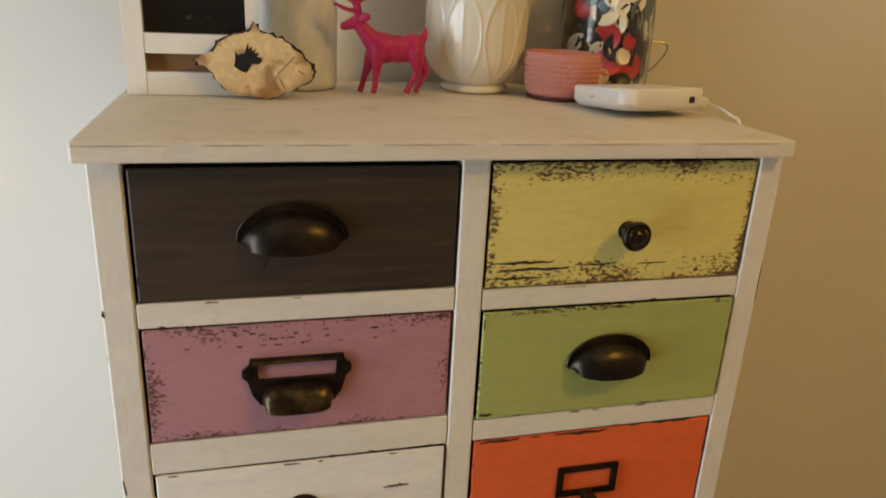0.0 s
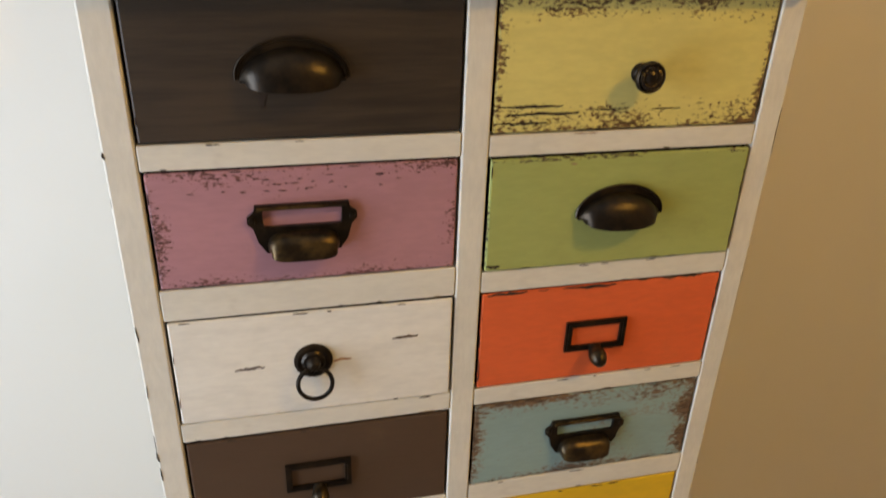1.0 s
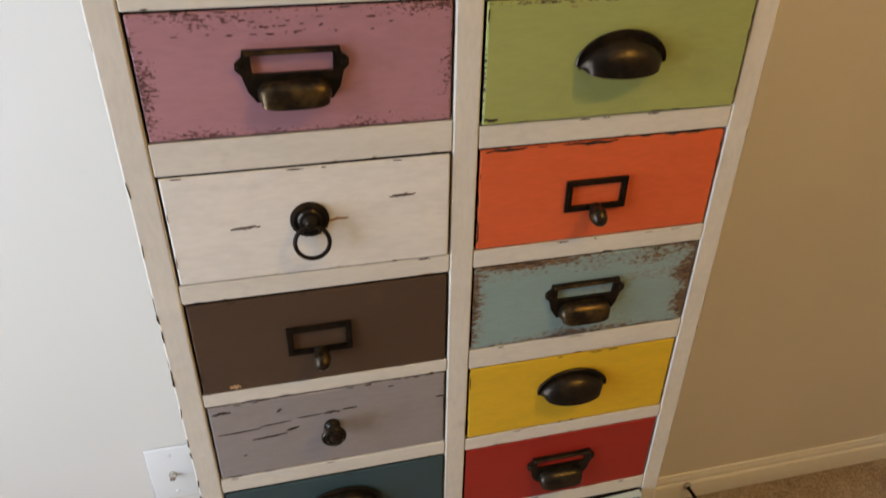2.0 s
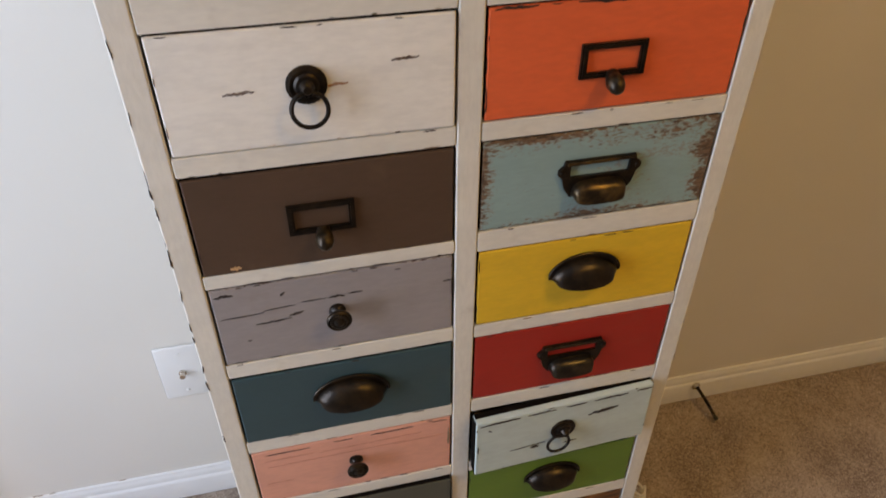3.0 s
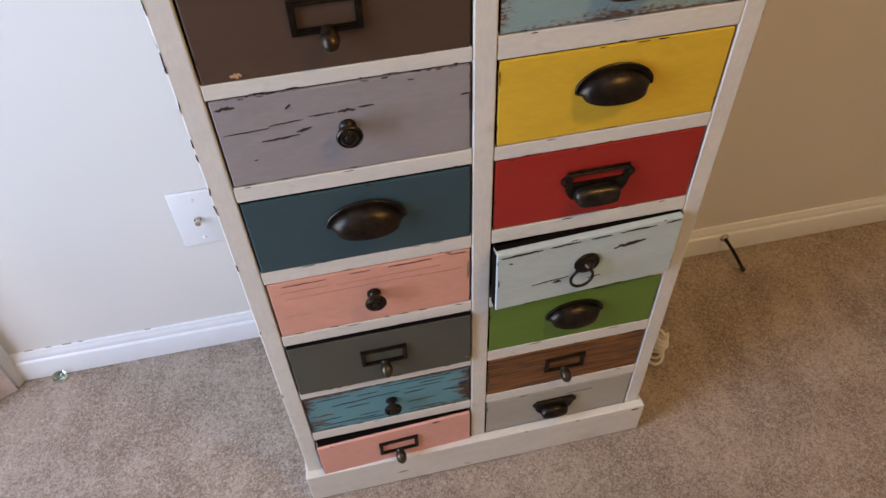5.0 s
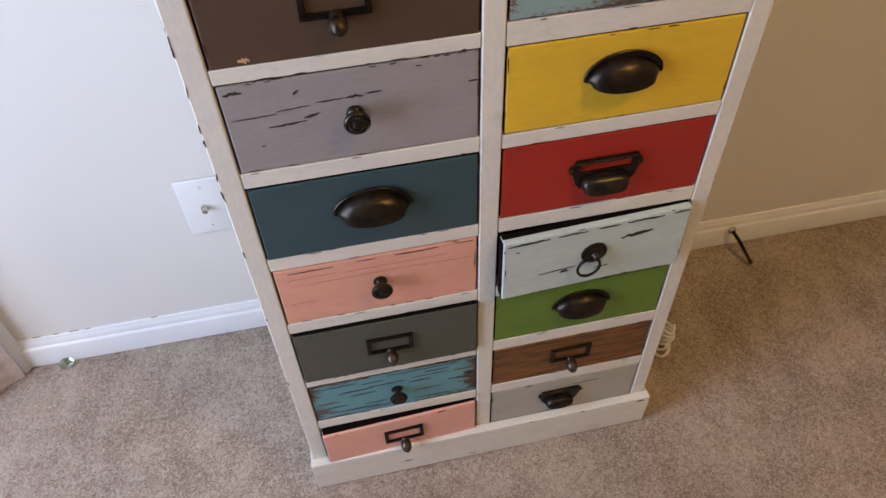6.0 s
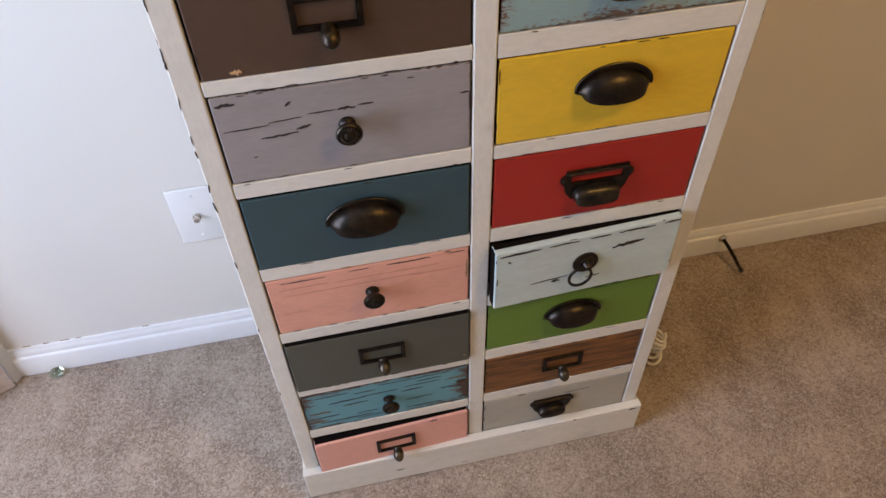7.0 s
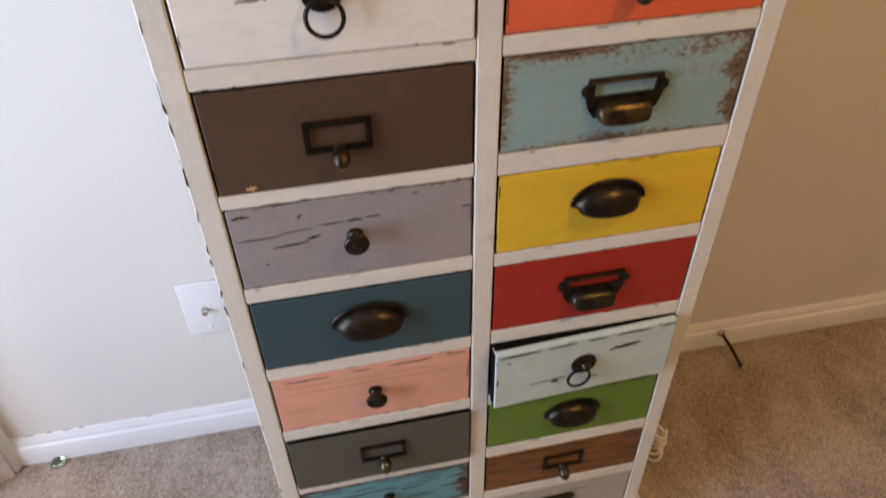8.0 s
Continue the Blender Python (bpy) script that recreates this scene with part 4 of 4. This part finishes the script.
def ball(p, r):
    bmesh.ops.create_icosphere(deer_bm, subdivisions=2, radius=1, matrix=Matrix.Translation(p) @ Matrix.Diagonal((*r, 1)))


ball((-0.036, 0, 0.0430), (0.0165, 0.0120, 0.0148))
ball((-0.022, 0, 0.0425), (0.0190, 0.0118, 0.0134))
ball((-0.008, 0, 0.0435), (0.0130, 0.0118, 0.0142))
limb([(-0.039, 0, 0.045), (-0.047, 0, 0.051), (-0.0535, 0, 0.058), (-0.058, 0, 0.063)], [0.0115, 0.0095, 0.0074, 0.0064])
ball((-0.0615, 0, 0.0650), (0.0076, 0.0058, 0.0060))
limb([(-0.063, 0, 0.0645), (-0.070, 0, 0.0620), (-0.0758, 0, 0.0605)], [0.0054, 0.0044, 0.0031])
for s in (-1, 1):
    limb([(-0.057, s * 0.004, 0.067), (-0.053, s * 0.009, 0.0705), (-0.050, s * 0.012, 0.072)], [0.0026, 0.0042, 0.0016])
    limb([(-0.061, s * 0.003, 0.069), (-0.059, s * 0.008, 0.076), (-0.062, s * 0.015, 0.083), (-0.070, s * 0.019, 0.087), (-0.080, s * 0.020, 0.091)], [0.0026, 0.0025, 0.0024, 0.0022, 0.0015])
    limb([(-0.060, s * 0.007, 0.075), (-0.071, s * 0.010, 0.0765), (-0.081, s * 0.011, 0.081)], [0.0024, 0.0021, 0.0014])
    limb([(-0.062, s * 0.015, 0.083), (-0.054, s * 0.018, 0.088), (-0.050, s * 0.019, 0.095)], [0.0023, 0.0020, 0.0014])
    limb([(-0.067, s * 0.017, 0.086), (-0.069, s * 0.020, 0.098)], [0.0022, 0.0014])
for y, x in ((-0.005, 0.0), (0.0055, -0.011)):
    limb([(-0.042 + x * 0.3, y, 0.038), (-0.042 + x * 0.6, y, 0.026), (-0.043 + x * 0.8, y, 0.017), (-0.0435 + x, y, 0.007), (-0.0455 + x, y, 0.0015)], [0.0068, 0.0048, 0.0033, 0.0028, 0.0033])
for y, x in ((-0.005, 0.0), (0.0055, 0.011)):
    limb([(-0.006, y, 0.042), (-0.004 + x * 0.6, y, 0.030), (-0.0035 + x, y, 0.021), (-0.011 + x, y, 0.008), (-0.0135 + x, y, 0.0015)], [0.0092, 0.0064, 0.0038, 0.0028, 0.0033])
limb([(0.000, 0, 0.048), (0.0035, 0, 0.055), (0.0045, 0, 0.063)], [0.0042, 0.0038, 0.0014])
deer = part("toy_deer", deer_bm, plain("magenta moulded plastic", (0.46, 0.015, 0.085), 0.36, 0, 0.04, 60, 0), smooth=True)
deer.location, deer.scale = (0.0025, 0.216, Z), (1.035, 1.035, 1.035)
blend = deer.modifiers.new("blend", "REMESH")
blend.mode, blend.voxel_size, blend.use_smooth_shade = "VOXEL", 0.0009, True
soften = deer.modifiers.new("soften", "SMOOTH")
soften.factor, soften.iterations = 0.5, 14
tagged(deer, "magenta pink plastic toy deer with antlers, standing", "figurine")

# milk-glass vase with raised leaves
vase_bm = bmesh.new()
prof = [(0.0300, 0.0085)]
prof += [(0.0300 + 0.0185 * math.sin(math.pi / 2 * s) ** 0.8, 0.0085 + 0.030 * s) for s in (i / 14 for i in range(1, 15))]
prof += [(0.0485 + 0.0015 * math.sin(math.pi * s), 0.0385 + 0.095 * s) for s in (i / 40 for i in range(1, 41))]
prof += [(0.0500, 0.1365), (0.0480, 0.139), (0.0455, 0.136), (0.0440, 0.120), (0.0430, 0.045), (0.0250, 0.014), (0.001, 0.012)]
SEG = 192
vr = []
for j, (r, z) in enumerate(prof):
    line = []
    for i in range(SEG):
        a = 2 * math.pi * i / SEG
        rr = r
        if 0.010 < z < 0.134 and r > 0.0305:
            u = ((a / (2 * math.pi) * 8 + 0.2) % 1.0) * 2 - 1  # across one leaf
            s = (z - 0.012) / 0.085
            half = 0.92 * math.sin(math.pi * min(max(s, 0.02), 0.98)) ** 0.6 if 0 < s < 1 else 0.0
            rib = abs(abs(u) - half)
            rr += 0.0016 * math.exp(-((rib / 0.07) ** 2)) if half > 0.05 else 0.0
            rr += 0.0010 * math.exp(-((u / 0.06) ** 2)) if 0.1 < s < 0.85 else 0.0
            if half and abs(u) > half and s < 0.5:
                rr += 0.0007 * math.sin(a * 150) * math.sin(z * 1500)
            rr += 0.0012 * math.exp(-(((s - 1.2) / 0.04) ** 2))
        line.append(vase_bm.verts.new((rr * math.cos(a), rr * math.sin(a), z)))
    vr.append(line)
for a, b in zip(vr, vr[1:]):
    for i in range(SEG):
        vase_bm.faces.new((a[i], a[(i + 1) % SEG], b[(i + 1) % SEG], b[i]))
vase_bm.faces.new(vr[0][::-1])
vase_bm.faces.new(vr[-1])
milk = Nodes("milk glass")
milk.b.inputs["Subsurface Weight"].default_value = 0.25
milk.b.inputs["Subsurface Radius"].default_value = (0.01, 0.009, 0.007)
vase = thing("vase", (0.073, 0.262, Z), "glossy white milk-glass vase with raised leaf pattern", "vase")
vase.scale = (1.055, 1.055, 1.05)
M_MILK = milk.done((0.80, 0.77, 0.66), 0.14)
part("body", vase_bm, M_MILK, vase, smooth=True, angle=60)
part("foot", lathe([(0.030, 0.0), (0.0335, 0.0015), (0.0345, 0.004), (0.0335, 0.0065), (0.0295, 0.0088)], 64), M_MILK, vase, smooth=True)

# pink hobnail votive cup
cup_bm = bmesh.new()
prof = [(0.0305, 0.0), (0.0330, 0.001), (0.0340, 0.004)] + [(0.0340 + 0.0028 * i / 48, 0.004 + 0.034 * i / 48) for i in range(1, 49)] + [(0.0374, 0.0395), (0.0368, 0.0408), (0.0356, 0.0398), (0.0335, 0.012), (0.001, 0.010)]
SEG, vr = 200, []
for r, z in prof:
    line = []
    for i in range(SEG):
        a = 2 * math.pi * i / SEG
        rr = r
        if 0.0070 < z < 0.0345 and r > 0.0338:
            k = z / 0.0046
            u = (a * 25 / math.pi + (0.5 if int(k) % 2 else 0.0)) % 1.0 - 0.5
            v = k % 1.0 - 0.5
            rr += 0.0018 * max(0.0, 1 - 4.2 * (u * u + v * v))
        line.append(cup_bm.verts.new((rr * math.cos(a), rr * math.sin(a), z)))
    vr.append(line)
for a, b in zip(vr, vr[1:]):
    for i in range(SEG):
        cup_bm.faces.new((a[i], a[(i + 1) % SEG], b[(i + 1) % SEG], b[i]))
cup_bm.faces.new(vr[0][::-1])
cup_bm.faces.new(vr[-1])
cup = thing("votive_cup", (0.1530, 0.2120, Z), "glossy pink hobnail glass votive cup with dark base", "candle holder")
cup.scale = (1.058, 1.058, 1.055)
part("bowl", cup_bm, plain("glossy pink glass", (0.66, 0.27, 0.235), 0.08, 0, 0.06, 30, 0), cup, smooth=True, angle=70, m=pose(0, 0, 0.003))
part("foot", lathe([(0.0320, 0.0), (0.0338, 0.001), (0.0338, 0.0034), (0.0325, 0.0036)], 40), plain("dark red glass", (0.10, 0.02, 0.02), 0.15, 0, 0.05, 30, 0), cup, "dark red glass foot", True)

# glass jar filled with buttons, with a thin loop handle
jar = thing("button_jar", (0.2300, 0.2770, Z), "clear glass jar filled with black, red and cream buttons", "jar")
jar.scale = (1.07, 1.07, 1.07)
pane = part("glass", lathe([(0.040, 0.0), (0.0465, 0.002), (0.048, 0.006), (0.048, 0.120), (0.0465, 0.124), (0.0455, 0.120), (0.0455, 0.006), (0.002, 0.004)], 48), glass("clear glass", (0.95, 0.97, 0.96), 0.02), jar, smooth=True)
pane.visible_shadow = False
loop = [(0.046 + 0.027 * math.sin(math.pi * s) ** 0.8, -0.006 * s, 0.052 - 0.034 * s + 0.012 * math.sin(math.pi * s)) for s in (i / 20 for i in range(21))]
handle = part("handle", tube(loop, 0.0010, 8), plain("thin grey wire", (0.35, 0.31, 0.26), 0.3, 0.6, 0.05, 60, 0), jar, "thin wire loop handle", True)
button_mats = [plain("button " + n, c, 0.3, 0, 0.06, 50, 0) for n, c in (("black", (0.012, 0.013, 0.016)), ("cream", (0.70, 0.60, 0.42)), ("red", (0.42, 0.015, 0.02)), ("slate", (0.10, 0.14, 0.16)), ("pink", (0.75, 0.10, 0.25)), ("white", (0.74, 0.72, 0.66)))]
disc_meshes = {}
rb = random.Random(21)
for i in range(150):
    kind_of = rb.choices(range(6), (15, 2.6, 2.6, 3.4, 0.8, 4.0))[0]
    rad = rb.choice((0.0085, 0.011, 0.014))
    key = (kind_of, rad)
    if key not in disc_meshes:
        bm = lathe([(rad * 0.9, 0), (rad, 0.0012), (rad, 0.0024), (rad * 0.88, 0.0034), (rad * 0.72, 0.0026), (0.0004, 0.0026)], 14)
        sample = part("button", bm, button_mats[kind_of], jar, smooth=True)
        disc_meshes[key] = sample.data
        one = sample
    else:
        one = new("button", disc_meshes[key])
        one.parent = jar
    a, lvl = i * 2.39996, 0.008 + 0.104 * (i / 150)
    keep = 0.0425 - rad * 0.30 if i % 5 else 0.020
    one.matrix_basis = pose(keep * math.cos(a), keep * math.sin(a), lvl + 0.006) @ Matrix.Rotation(a, 4, "Z") @ pose(0, 0, 0, rb.uniform(-20, 20), rb.uniform(74, 102), 0)

# white square device with a plug and cable
dev_at = pose(0.1945, 0.1260, Z + 0.0032, -4.5, 0, 9) @ Matrix.Scale(1.05, 4)
device = thing("white_device", (0, 0, 0), "flat white plastic square device with rounded corners", "electronic device")
device.matrix_basis = dev_at
bm = bmesh.new()
rim = []
half, rad_c = 0.0455, 0.016
for cx, cy, a0 in ((1, 1, 0), (-1, 1, 90), (-1, -1, 180), (1, -1, 270)):
    for i in range(9):
        a = radians(a0 + 90 * i / 8)
        rim.append((cx * (half - rad_c) + rad_c * math.cos(a), cy * (half - rad_c) * 0.92 + rad_c * math.sin(a)))
levels = [(0.80, 0.0), (0.93, 0.0022), (1.0, 0.0062), (1.0, 0.0170), (0.985, 0.0185), (0.96, 0.0190)]
stack = [[bm.verts.new((x * k, y * k, z)) for x, y in rim] for k, z in levels]
n = len(rim)
for a, b in zip(stack, stack[1:]):
    for i in range(n):
        bm.faces.new((a[i], a[(i + 1) % n], b[(i + 1) % n], b[i]))
bm.faces.new(stack[0][::-1])
bm.faces.new(stack[-1])
part("shell", bm, M_PLASTIC, device, smooth=True)
part("port", box(0.0225, 0.0275, -0.0446, -0.0425, 0.0070, 0.0125, 0.0005), plain("black port", (0.01, 0.01, 0.01), 0.4), device, "black port")
part("mark", box(-0.0466, -0.0452, 0.001, 0.005, 0.0100, 0.0112), plain("grey mark", (0.4, 0.4, 0.4), 0.5), device, "small grey mark")
plug = thing("charging_cable", (0, 0, 0), "thin white cable with a plastic plug", "cable")
cord = [(0.2590, 0.1110, Z + 0.0105), (0.2615, 0.110, Z + 0.0103), (0.2650, 0.105, Z + 0.0090), (0.2680, 0.096, Z + 0.0065), (0.2702, 0.084, Z + 0.0030), (0.2725, 0.072, Z - 0.004), (0.2740, 0.066, Z - 0.05), (0.2742, 0.072, Z - 0.25), (0.2746, 0.12, Z - 0.7), (0.279, 0.16, Z - 1.15)]
fine = []
for a, b, c2, d2 in zip([cord[0]] + cord, cord, cord[1:], cord[2:] + [cord[-1]]):
    for s in (i / 6 for i in range(6)):
        fine.append(tuple(0.5 * (2 * q + (r - p) * s + (2 * p - 5 * q + 4 * r - w) * s * s + (3 * q - p - 3 * r + w) * s**3) for p, q, r, w in zip(a, b, c2, d2)))
part("cable", tube(fine, 0.0014, 8), M_PLASTIC, plug, smooth=True)
part("plug", box(-0.011, 0.011, -0.0045, 0.0045, -0.0045, 0.0045, 0.0018, 3), M_PLASTIC, plug, smooth=True, m=pose(0.2500, 0.1110, Z + 0.0110, 0, 0, 10))
